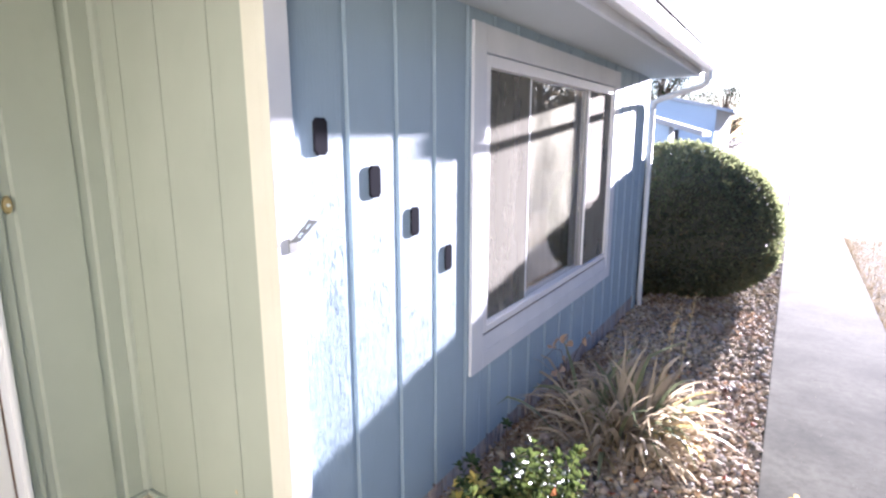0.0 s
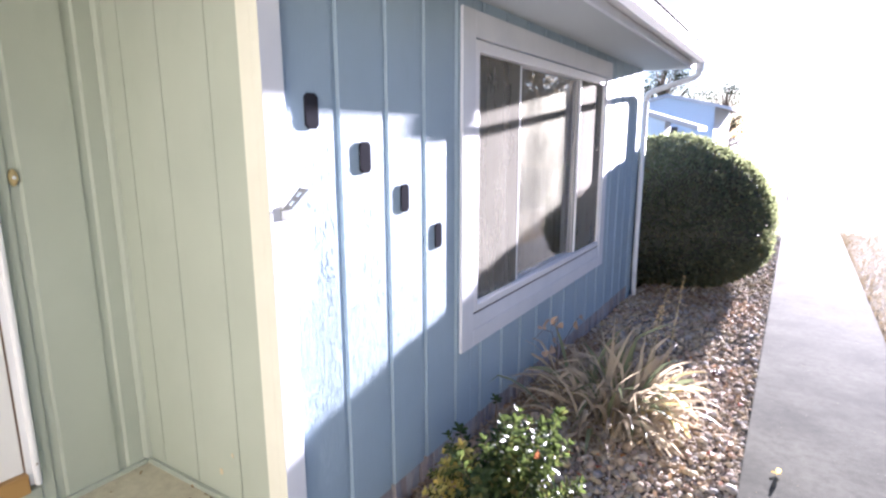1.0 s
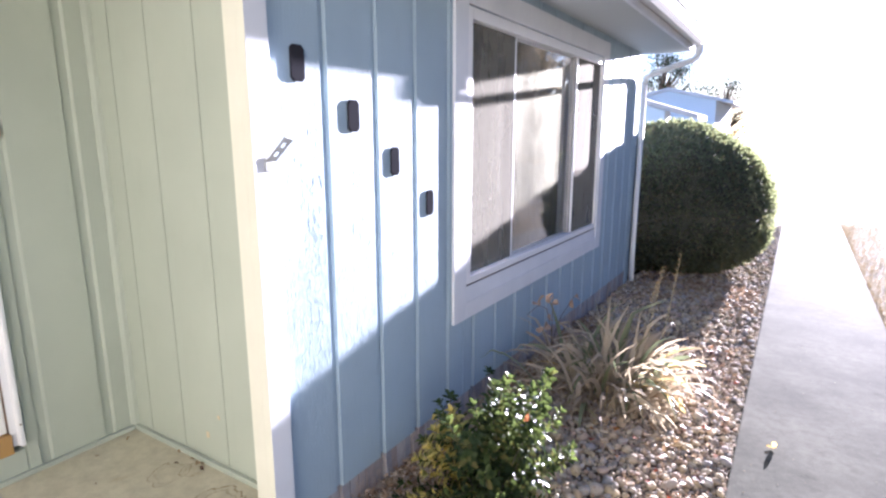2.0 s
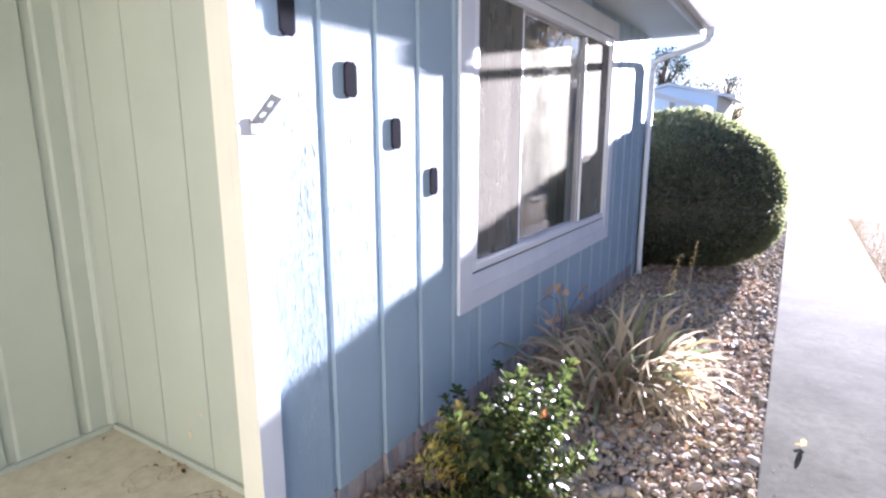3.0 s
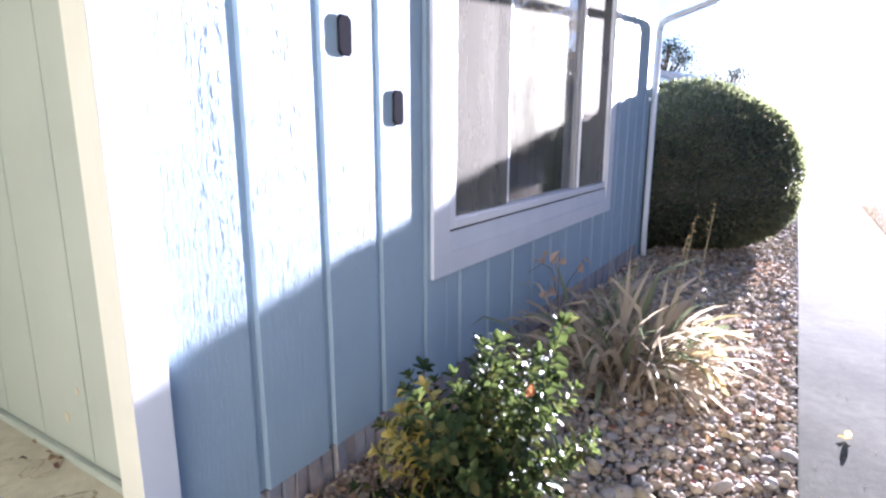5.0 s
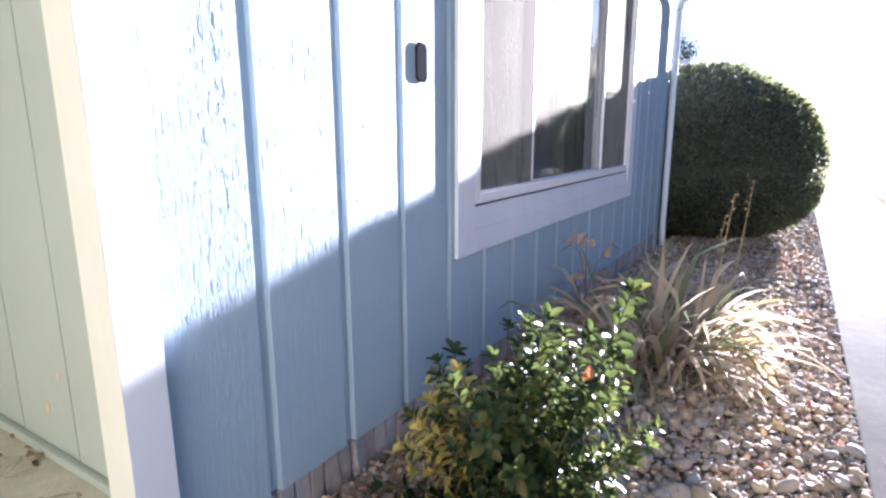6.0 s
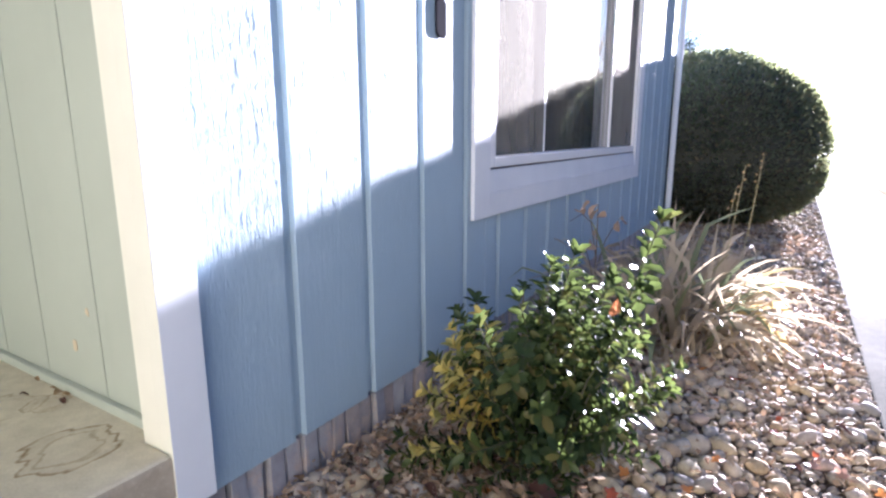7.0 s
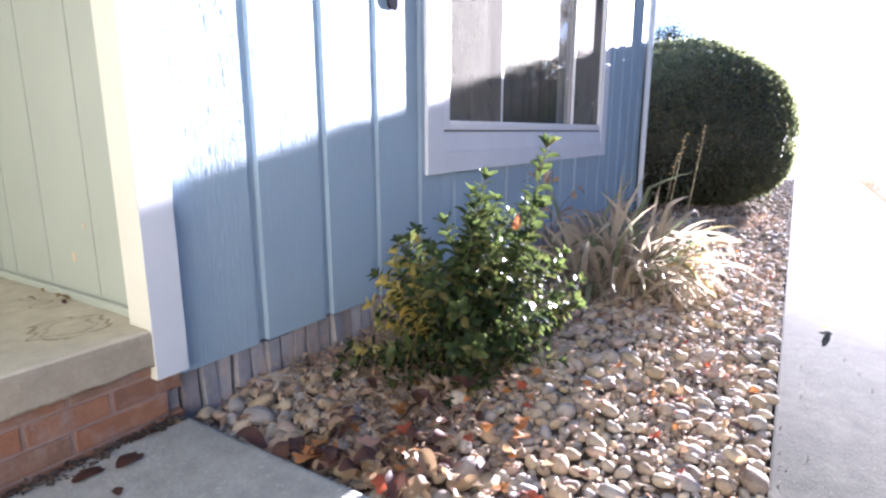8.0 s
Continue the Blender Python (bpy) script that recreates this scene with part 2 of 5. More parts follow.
paint = nodes_of(M["grey_brick"])[2].inputs["Base Color"].links[0].from_socket
bare = ramp(M["grey_brick"], noise_tex(M["grey_brick"], 20, 6, (1, 1, 0.6), 0.7, (6, 3, 1)), [(0.50, (0, 0, 0)), (0.60, (1, 1, 1))])
base(M["grey_brick"], mix(M["grey_brick"], maths(M["grey_brick"], "MULTIPLY", bare, 0.6), paint, (0.46, 0.36, 0.29)))
bump(M["grey_brick"], bare, 0.5, 0.002)


def leafy(name, stops, rough=0.35, trans=0.35, spec=0.5, through_=None):
    m = by_object(name, stops, rough, spec, 40, 0.15, True)
    n, l, b = nodes_of(m)
    out = n["Material Output"]
    tr = n.new("ShaderNodeBsdfTranslucent")
    shade = b.inputs["Base Color"].links[0].from_socket
    l.new(mix(m, 0.55, shade, through_) if through_ else shade, tr.inputs["Color"])
    ms = n.new("ShaderNodeMixShader")
    ms.inputs[0].default_value = trans
    l.new(b.outputs[0], ms.inputs[1])
    l.new(tr.outputs[0], ms.inputs[2])
    l.new(ms.outputs[0], out.inputs[0])
    return m


M["leaf_green"] = leafy("green_leaves", [(0, (0.022, 0.044, 0.024)), (0.4, (0.040, 0.064, 0.026)), (0.65, (0.066, 0.095, 0.032)), (0.85, (0.105, 0.14, 0.042)), (0.95, (0.16, 0.14, 0.05)), (1, (0.035, 0.055, 0.030))], 0.19, 0.38, 0.18, (0.15, 0.195, 0.045))
bump(M["leaf_green"], noise_tex(M["leaf_green"], 95, 2), 0.6, 0.003)
M["leaf_yellow"] = leafy("yellow_leaves", [(0, (0.68, 0.53, 0.12)), (0.4, (0.68, 0.53, 0.15)), (0.6, (0.42, 0.40, 0.11)), (0.8, (0.58, 0.46, 0.17)), (0.92, (0.20, 0.22, 0.07)), (1, (0.46, 0.29, 0.15))], 0.45, 0.4)
M["leaf_gold"] = leafy("golden_leaves", [(0, (0.72, 0.56, 0.12)), (0.5, (0.64, 0.54, 0.15)), (0.85, (0.50, 0.46, 0.14)), (1, (0.34, 0.34, 0.10))], 0.45, 0.4)
M["leaf_hedge"] = leafy("hedge_leaves", [(0, (0.10, 0.11, 0.075)), (0.5, (0.125, 0.135, 0.09)), (0.85, (0.18, 0.185, 0.125)), (0.93, (0.20, 0.14, 0.09)), (1, (0.17, 0.10, 0.065))], 0.5, 0.6, 0.5, (0.26, 0.30, 0.12))
M["leaf_far"] = leafy("far_leaves", [(0, (0.03, 0.045, 0.02)), (1, (0.06, 0.08, 0.035))], 0.9, 0.02, 0.05)
M["leaf_autumn"] = leafy("autumn_leaves", [(0, (0.22, 0.19, 0.12)), (0.5, (0.32, 0.27, 0.17)), (1, (0.42, 0.35, 0.23))], 0.9, 0.5, 0.05)
M["blade_dry"] = leafy("dry_blades", [(0, (0.48, 0.39, 0.25)), (0.35, (0.56, 0.47, 0.33)), (0.6, (0.36, 0.34, 0.18)), (0.8, (0.42, 0.34, 0.22)), (1, (0.68, 0.50, 0.20))], 0.5, 0.45)
M["leaf_fallen"] = leafy("fallen_leaves", [(0, (0.30, 0.13, 0.05)), (0.3, (0.20, 0.09, 0.05)), (0.55, (0.45, 0.16, 0.04)), (0.75, (0.40, 0.27, 0.14)), (1, (0.12, 0.05, 0.04))], 0.6, 0.3)
M["blade_green"] = leafy("green_blades", [(0, (0.17, 0.21, 0.11)), (0.5, (0.24, 0.27, 0.15)), (1, (0.32, 0.31, 0.19))], 0.45, 0.35)
M["blade_pale"] = leafy("pale_dead_blades", [(0, (0.46, 0.39, 0.30)), (0.5, (0.38, 0.31, 0.22)), (1, (0.54, 0.47, 0.36))], 0.6, 0.4)
M["litter"] = leafy("leaf_litter", [(0, (0.46, 0.35, 0.23)), (0.3, (0.30, 0.19, 0.115)), (0.5, (0.56, 0.47, 0.35)), (0.75, (0.36, 0.24, 0.145)), (1, (0.17, 0.10, 0.07))], 0.7, 0.2)
M["leaf_orange_dead"] = leafy("dead_leaf_orange", [(0, (0.42, 0.17, 0.07)), (1, (0.36, 0.14, 0.06))], 0.6, 0.4)
M["leaf_tan_dead"] = leafy("dead_leaf_tan", [(0, (0.50, 0.36, 0.25)), (1, (0.44, 0.31, 0.21))], 0.7, 0.3)
M["blade_gold"] = leafy("golden_blades", [(0, (0.72, 0.52, 0.16)), (0.6, (0.70, 0.60, 0.34)), (1, (0.62, 0.58, 0.36))], 0.45, 0.5)
M["grass"] = leafy("dry_grass_blades", [(0, (0.30, 0.23, 0.13)), (0.5, (0.38, 0.30, 0.18)), (1, (0.24, 0.20, 0.10))], 0.9, 0.3, 0.05)
M["walk_leaf"] = leafy("walk_leaf", [(0, (0.72, 0.52, 0.14)), (1, (0.66, 0.46, 0.12))], 0.5, 0.6)
M["damp"] = leafy("damp_debris", [(0, (0.045, 0.038, 0.032)), (0.5, (0.075, 0.06, 0.05)), (0.8, (0.11, 0.075, 0.05)), (1, (0.06, 0.065, 0.04))], 0.6, 0.05)
M["bare_wood"] = material("bare_wood", (0.58, 0.50, 0.33), 0.8)
M["stem"] = material("shrub_stem", (0.075, 0.075, 0.04), 0.8)
M["twig"] = material("bark", (0.16, 0.11, 0.07), 0.9)
bump(M["twig"], noise_tex(M["twig"], 90, 4), 0.5, 0.004)
# blue wall lightened so that its colour carries the haze
M["far_blue"] = material("hazed_blue_wall", (0.62, 0.72, 0.82), 0.8)
M["far_roof"] = material("far_roof", (0.5, 0.48, 0.47), 0.8)
M["hedge_shade_core"] = material("hedge_shade_core", (0.055, 0.055, 0.035), 0.95)


# ---- building helpers ----
def mesh_object(name, bm, mat, smooth=False):
    me = bpy.data.meshes.new(name)
    bm.normal_update()
    bm.to_mesh(me)
    bm.free()
    if mat:
        me.materials.append(mat)
    if smooth:
        for p in me.polygons:
            p.use_smooth = True
    return new(name, me)


def part(name, bm, mat, parent, label="", smooth=False):
    ob = mesh_object(name, bm, mat, smooth)
    ob.parent = parent
    if label:
        tagged(ob, label)
    return ob


def box(x0, x1, y0, y1, z0, z1, bev=0.0, bm=None):
    bm = bm or bmesh.new()
    vs = [bm.verts.new((x, y, z)) for x in (x0, x1) for y in (y0, y1) for z in (z0, z1)]
    fs = [bm.faces.new([vs[i] for i in f]) for f in ((0, 1, 3, 2), (4, 6, 7, 5), (0, 4, 5, 1), (2, 3, 7, 6), (0, 2, 6, 4), (1, 5, 7, 3))]
    if bev:
        es = list({e for f in fs for e in f.edges})
        bmesh.ops.bevel(bm, geom=es, offset=bev, segments=2, affect="EDGES", profile=0.6)
    return bm


def prism(profile, axis, a, b, bm=None):
    """Extrudes a closed outline (pairs) along an axis from a to b."""
    bm = bm or bmesh.new()
    put = {"x": lambda p, q, s: (s, p, q), "y": lambda p, q, s: (p, s, q), "z": lambda p, q, s: (p, q, s)}[axis]
    r0 = [bm.verts.new(put(p, q, a)) for p, q in profile]
    r1 = [bm.verts.new(put(p, q, b)) for p, q in profile]
    n = len(profile)
    for i in range(n):
        bm.faces.new((r0[i], r0[(i + 1) % n], r1[(i + 1) % n], r1[i]))
    bm.faces.new(list(reversed(r0)))
    bm.faces.new(r1)
    bmesh.ops.recalc_face_normals(bm, faces=bm.faces[:])
    return bm


def tube(points, radius, sides=8, bm=None, flat=1.0):
    """A round or flattened pipe along points; radius may be a list."""
    bm = bm or bmesh.new()
    pts = [Vector(p) for p in points]
    rings = []
    for i, p in enumerate(pts):
        d = (pts[min(i + 1, len(pts) - 1)] - pts[max(i - 1, 0)]).normalized()
        u = d.cross(Vector((0, 1, 0)) if abs(d.y) < 0.9 else Vector((1, 0, 0))).normalized()
        v = d.cross(u)
        r = radius[i] if isinstance(radius, (list, tuple)) else radius
        rings.append([bm.verts.new(p + u * (r * math.cos(2 * math.pi * k / sides)) + v * (r * flat * math.sin(2 * math.pi * k / sides))) for k in range(sides)])
    for a, b in zip(rings, rings[1:]):
        for k in range(sides):
            bm.faces.new((a[k], a[(k + 1) % sides], b[(k + 1) % sides], b[k]))
    bm.faces.new(list(reversed(rings[0])))
    bm.faces.new(rings[-1])
    return bm


def empty(name, x, y, z, label, category, group="", kind=""):
    e = new(name)
    e.location = (x, y, z)
    e.empty_display_size = 0.05
    return tagged(e, label, category, group, kind)


def keep_place(parent):
    """Children were built in world metres: undo the parent's shift."""
    inv = Matrix.Translation(parent.location).inverted()
    for c in parent.children:
        c.matrix_parent_inverse = inv
    return parent


# ---- ground and walk ----
g = bmesh.new()
bmesh.ops.create_grid(g, x_segments=60, y_segments=60, size=1)
for v in g.verts:
    k = 3 + 900 * (abs(v.co.x) ** 3 + abs(v.co.y) ** 3)
    v.co.x, v.co.y = v.co.x * k + 4, v.co.y * k + 4
    v.co.z = -0.026 + 0.006 * noise.noise(v.co * 1.3)
tagged(mesh_object("ground", g, M["lawn"], True), "dry brown winter lawn reaching the horizon", "ground", kind="structure")

path = empty("path", 1.37, 4, 0, "pale grey concrete garden walk beside the gravel bed", "path", kind="structure")
PATH_X0, PATH_X1 = 1.035, 1.74
joints = [-4.0, 10.76, 24.0]
for a, b in zip(joints, joints[1:]):
    part("concrete_slab", box(PATH_X0, PATH_X1, a + 0.004, b - 0.004, -0.12, 0.0 + 0.003 * math.sin(a * 3), 0.006), M["path"], path)
keep_place(path)

SLAB_Z = 0.078
pad = mesh_object("pavement", box(0.032, PATH_X0 - 0.006, -3.2, 0.015, -0.12, SLAB_Z, 0.01), M["pad"])
tagged(pad, "grey concrete pad at the foot of the porch", "pavement", kind="structure")


def bed_height(x, y):
    """Surface of the soil in the gravel bed: higher at the house, level with the walk at its edge."""
    k = min(max((x - 0.55) / 0.48, 0.0), 1.0)
    far = min(max((y - 0.8) / 3.0, 0.0), 1.0)
    return (0.045 - 0.02 * far) * (1 - k) + 0.006 * k - 0.010 + 0.008 * noise.noise(Vector((x * 5, y * 5, 0)))


g = bmesh.new()
nx, ny = 22, 150
grid = [[g.verts.new((-0.06 + 1.09 * i / nx, 0.017 + 13.0 * j / ny, 0)) for i in range(nx + 1)] for j in range(ny + 1)]
for row in grid:
    for v in row:
        v.co.z = bed_height(v.co.x, v.co.y)
for j in range(ny):
    for i in range(nx):
        g.faces.new((grid[j][i], grid[j][i + 1], grid[j + 1][i + 1], grid[j + 1][i]))
tagged(mesh_object("gravel_bed", g, M["soil"], True), "dark soil under the river stones", "ground", kind="structure")

# ---- house ----
Z_BASE, Z_SOFFIT, WALL_END = 0.146, 1.885, 3.83
WY0, WY1, WZ0, WZ1 = 0.926, 2.889, 0.492, 1.842     # window casing, outer
OY0, OY1, OZ0, OZ1 = 1.022, 2.793, 0.634, 1.746      # opening in the wall
GROOVES = [0.247, 0.467, 0.676, 0.891] + [1.105 + 0.2125 * i for i in range(13)]
GW, GD = 0.025, 0.010

wall = empty("wall_front", 0, 1.9, Z_BASE, "grey-blue grooved plywood siding wall with cracked paint", "wall", kind="structure")
# backing behind the boards, with the window opening
for y0, y1, z0, z1 in ((0.012, OY0, Z_BASE + 0.004, 2.4), (OY1, WALL_END - 0.004, Z_BASE + 0.004, 2.4), (OY0, OY1, Z_BASE + 0.004, OZ0), (OY0, OY1, OZ1, 2.4)):
    part("backing", box(-0.14, -GD, y0, y1, z0, z1), M["siding"], wall)
edges = [0.0365] + GROOVES
edges = [e for e in edges if e < WALL_END - 0.05] + [WALL_END - 0.03]


def board(y0, y1, z0, z1, mat):
    # grooves: square on the near lip, sloped on the far lip
    pr = [(-GD, y0), (0.0, y0 + 0.004), (0.0, y1), (-GD, y1)]
    return part("board", prism(pr, "z", z0, z1), mat, wall)


for i, (a, b) in enumerate(zip(edges, edges[1:])):
    y0 = a + (GW / 2 if i else 0.0)
    y1 = b - GW / 2
    mat = M["siding_worn"] if i == 0 else M["siding"]
    if y1 <= OY0 or y0 >= OY1:
        board(y0, y1, Z_BASE, Z_SOFFIT + 0.02, mat)
    elif y0 < OY0 or y1 > OY1:
        if y0 < OY0:
            board(y0, OY0, Z_BASE, Z_SOFFIT + 0.02, mat)
            board(OY0 + 0.0005, y1, Z_BASE, OZ0, mat), board(OY0 + 0.0005, y1, OZ1, Z_SOFFIT + 0.02, mat)
        else:
            board(OY1, y1, Z_BASE, Z_SOFFIT + 0.02, mat)
            board(y0, OY1 - 0.0005, Z_BASE, OZ0, mat), board(y0, OY1 - 0.0005, OZ1, Z_SOFFIT + 0.02, mat)
    else:
        board(y0, y1, Z_BASE, OZ0, mat), board(y0, y1, OZ1, Z_SOFFIT + 0.02, mat)
rnd = random.Random(4)
# lifted slivers of paint
for y0, y1, count, zlo, zhi in ((0.040, 0.230, 6500, 0.34, 1.50), (0.264, 0.450, 1700, 0.40, 1.45), (0.484, 0.660, 1300, 0.45, 1.42), (0.692, 0.870, 1000, 0.50, 1.35)):
    g = bmesh.new()
    for _ in range(count):
        y = rnd.uniform(y0, y1)
        z = zlo + (zhi - zlo) * rnd.betavariate(1.15, 1.5)
        if noise.noise(Vector((y * 9, z * 3.5, 2.0))) < (-0.38 if count > 900 else -0.02):
            continue
        ln = rnd.uniform(0.004, 0.014) * (2.0 if rnd.random() < 0.2 else 1)
        hgt = rnd.uniform(0.00006, 0.00016) * (1.1 if count > 3000 else 1) * (2.2 if rnd.random() < 0.08 else 1)
        w = rnd.uniform(0.0003, 0.0007)
        lean = rnd.uniform(-0.15, 0.15)
        lo, hi = g.verts.new((0.0, y, z - ln)), g.verts.new((0.0, y + lean * ln, z + ln))
        p, q = g.verts.new((hgt * rnd.uniform(0.6, 1), y, z - ln * 0.6)), g.verts.new((hgt, y + lean * ln * 0.6, z + ln * 0.6))
        l, r = g.verts.new((0.0, y - w, z)), g.verts.new((0.0, y + w, z))
        for f in ((lo, r, p), (r, q, p), (r, hi, q), (hi, l, q), (l, p, q), (l, lo, p)):
            g.faces.new(f)
    part("peeling_paint", g, M["siding"], wall, "short lifted slivers of cracked paint")
# curled flakes along the deeper cracks
for y0, y1, count, zlo, zhi in ((0.045, 0.225, 150, 0.50, 1.30), (0.27, 0.445, 30, 0.6, 1.40), (0.49, 0.655, 14, 0.6, 1.35), (0.70, 0.865, 8, 0.6, 1.30)):
    g = bmesh.new()
    for _ in range(count):
        y, z = rnd.uniform(y0, y1), rnd.uniform(zlo, zhi)
        if count > 100 and noise.noise(Vector((y * 14, z * 3, 5.0))) < 0.0:
            continue
        ln, lift = rnd.uniform(0.005, 0.018), rnd.uniform(0.00006, 0.00020)
        edge, foot, back_ = [], [], []
        for i in range(6):
            k = i / 5
            yy = y + 0.0008 * math.sin(k * 4 + z * 90) + rnd.uniform(-0.0004, 0.0004)
            zz = z + ln * (2 * k - 1)
            foot.append(g.verts.new((0.0002, yy - 0.0008 * math.sin(math.pi * k) - 0.0002, zz)))
            edge.append(g.verts.new((0.0003 + lift * math.sin(math.pi * k), yy, zz)))
            back_.append(g.verts.new((0.0, yy + 0.0003, zz)))
        for i in range(5):
            g.faces.new((foot[i], edge[i], edge[i + 1], foot[i + 1]))
            g.faces.new((edge[i], back_[i], back_[i + 1], edge[i + 1]))
    part("paint_flake", g, M["siding"], wall, "curled flakes of paint along cracks")
keep_place(wall)

# corner boards
PORCH_Z = 0.268
trim1 = mesh_object("trim", box(0.003, 0.031, -0.031, 0.036, 0.166, Z_SOFFIT + 0.02, 0.0015), M["trim"])
# the side towards the porch is coloured creamier than the other sides
trim1.data.materials.append(M["trim_cream"])
for f in trim1.data.polygons:
    f.material_index = 1 if f.normal.y < -0.9 else 0
tagged(trim1, "white painted corner board at the porch", "trim", kind="structure")
trim2 = mesh_object("trim", box(-0.045, 0.0026, -0.0305, -0.003, PORCH_Z - 0.05, 2.35, 0.0015), M["trim_cream"])
tagged(trim2, "cream-coloured corner board facing the porch", "trim", kind="structure")

# porch walls
PX, PZ = -0.70, PORCH_Z
back = empty("wall_porch_side", -0.35, 0, PZ, "pale green-grey grooved porch side wall", "wall", kind="structure")
part("backing", box(PX - 0.008, -0.012, 0.006, 0.09, PZ - 0.02, 2.35), M["porch_paint"], back)
ex = [-0.0425, -0.205, -0.418, -0.603, PX]
for a, b in zip(ex, ex[1:]):
    part("board", box(b + 0.002, a - 0.002, 0.0, 0.006, PZ + 0.0, 2.35, 0.0), M["porch_paint"], back)
part("base_strip", box(PX + 0.0125, -0.0455, -0.014, -0.001, PZ, PZ + 0.018, 0.003), M["porch_paint"], back)
part("corner_strip", prism([(PX + 0.0005, -0.0005), (PX + 0.0005, -0.022), (PX + 0.006, -0.022), (PX + 0.014, -0.013), (PX + 0.017, -0.0005)], "z", PZ + 0.019, 2.35), M["porch_paint"], back)
keep_place(back)

entry = empty("wall_porch_back", PX, -0.8, PZ, "pale green-grey porch wall beside the front door", "wall", kind="structure")
DOOR_R, DOOR_L, SILL_Z = -0.325, -1.26, 0.385
part("backing", box(PX - 0.12, PX - 0.0085, DOOR_R, 0.004, PZ - 0.02, 2.35), M["porch_paint"], entry)
part("backing", box(PX - 0.12, PX - 0.0085, -3.2, DOOR_L, PZ - 0.02, 2.35), M["porch_paint"], entry)
part("backing", box(PX - 0.12, PX - 0.0085, DOOR_L, DOOR_R, PZ - 0.02, SILL_Z - 0.03), M["porch_paint"], entry)
part("backing", box(PX - 0.12, PX - 0.0085, DOOR_L, DOOR_R, 2.28, 2.35), M["porch_paint"], entry)
for a, b, z0 in ((-0.002, -0.076, PZ), (-0.104, -0.262, PZ), (-0.290, -0.324, PZ)):
    part("board", prism([(PX - 0.008, b), (PX, b + 0.006), (PX, a), (PX - 0.008, a)], "z", z0, 2.35), M["porch_paint"], entry)
part("board", box(PX - 0.008, PX, -1.25, -0.3245, PZ, SILL_Z - 0.031), M["porch_paint"], entry)
part("base_strip", box(PX + 0.0005, PX + 0.012, -1.3, -0.0145, PZ, PZ + 0.016, 0.003), M["porch_paint"], entry)
keep_place(entry)

door = empty("door_1", PX - 0.03, -0.83, SILL_Z, "white front door with storm frame and oak sill", "door", kind="structure")
part("storm_frame", prism([(PX - 0.05, -0.3265), (PX + 0.020, -0.3265), (PX + 0.022, -0.330), (PX + 0.022, -0.337), (PX + 0.019, -0.340), (PX + 0.006, -0.341), (PX + 0.004, -0.3555), (PX - 0.05, -0.3555)], "z", SILL_Z - 0.012, 2.275), M["vinyl"], door, "white aluminium storm door frame")
part("screw", tube([(PX + 0.0215, -0.3335, SILL_Z + 0.055), (PX + 0.0232, -0.3335, SILL_Z + 0.055)], 0.0028, 8), M["twig"], door, "rusty screw head")
part("weatherstrip", box(PX - 0.05, PX - 0.001, -0.3585, -0.3560, SILL_Z + 0.03, 2.275), M["twig"], door)
part("stile", box(PX - 0.05, PX - 0.004, -0.425, -0.3590, SILL_Z + 0.031, 2.275, 0.003), M["door"], door)
part("bottom_rail", box(PX - 0.05, PX - 0.004, DOOR_L, -0.4255, SILL_Z + 0.031, SILL_Z + 0.075, 0.003), M["door"], door)
part("door_leaf", box(PX - 0.05, PX - 0.012, DOOR_L, -0.4255, SILL_Z + 0.0755, 2.275, 0.003), M["door"], door)
part("sill", box(PX - 0.06, PX + 0.016, DOOR_L, -0.3545, SILL_Z - 0.0295, SILL_Z + 0.03, 0.004), M["oak"], door, "varnished oak sill")
keep_place(door)

bell = empty("doorbell", PX, -0.276, 1.263, "oval brass doorbell on the porch wall", "doorbell")
g = bmesh.new()
bmesh.ops.create_cone(g, cap_ends=True, segments=24, radius1=0.0125, radius2=0.010, depth=0.006, matrix=pose(PX + 0.003, -0.276, 1.263, 0, 90, 0) @ Matrix.Diagonal((1.9, 1, 1, 1)))
part("plate", g, M["brass"], bell, smooth=False)
g = bmesh.new()
bmesh.ops.create_uvsphere(g, u_segments=12, v_segments=8, radius=0.005, matrix=Matrix.Translation((PX + 0.007, -0.276, 1.263)))
part("button", g, M["vinyl"], bell, "pale push button", True)
keep_place(bell)

# porch slab on brick
porch = empty("porch", -0.3, -1.5, 0, "tan stained concrete porch slab on red brick", "porch", kind="structure")
g = prism([(PX - 0.1, -3.2), (0.026, -3.2), (0.026, -0.0315), (-0.0455, -0.0315), (-0.0455, 0.005), (PX - 0.1, 0.005)], "z", 0.199, PZ)
bmesh.ops.bevel(g, geom=g.edges[:], offset=0.006, segments=2, affect="EDGES", profile=0.6)
part("slab", g, M["porch"], porch)
part("mortar", box(-0.4, 0.0085, -3.2, -0.002, -0.1, 0.1985), M["mortar"], porch)
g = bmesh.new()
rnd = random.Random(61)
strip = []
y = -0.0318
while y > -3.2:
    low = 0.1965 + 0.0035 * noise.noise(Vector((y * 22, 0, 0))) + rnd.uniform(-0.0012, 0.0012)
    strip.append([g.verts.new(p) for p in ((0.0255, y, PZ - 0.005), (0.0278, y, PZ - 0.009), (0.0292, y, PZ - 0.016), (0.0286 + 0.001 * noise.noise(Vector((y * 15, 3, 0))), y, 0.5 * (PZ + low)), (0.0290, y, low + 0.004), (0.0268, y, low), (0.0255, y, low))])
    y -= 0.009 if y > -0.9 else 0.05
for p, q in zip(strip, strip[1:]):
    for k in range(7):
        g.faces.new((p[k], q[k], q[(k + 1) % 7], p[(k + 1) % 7]))
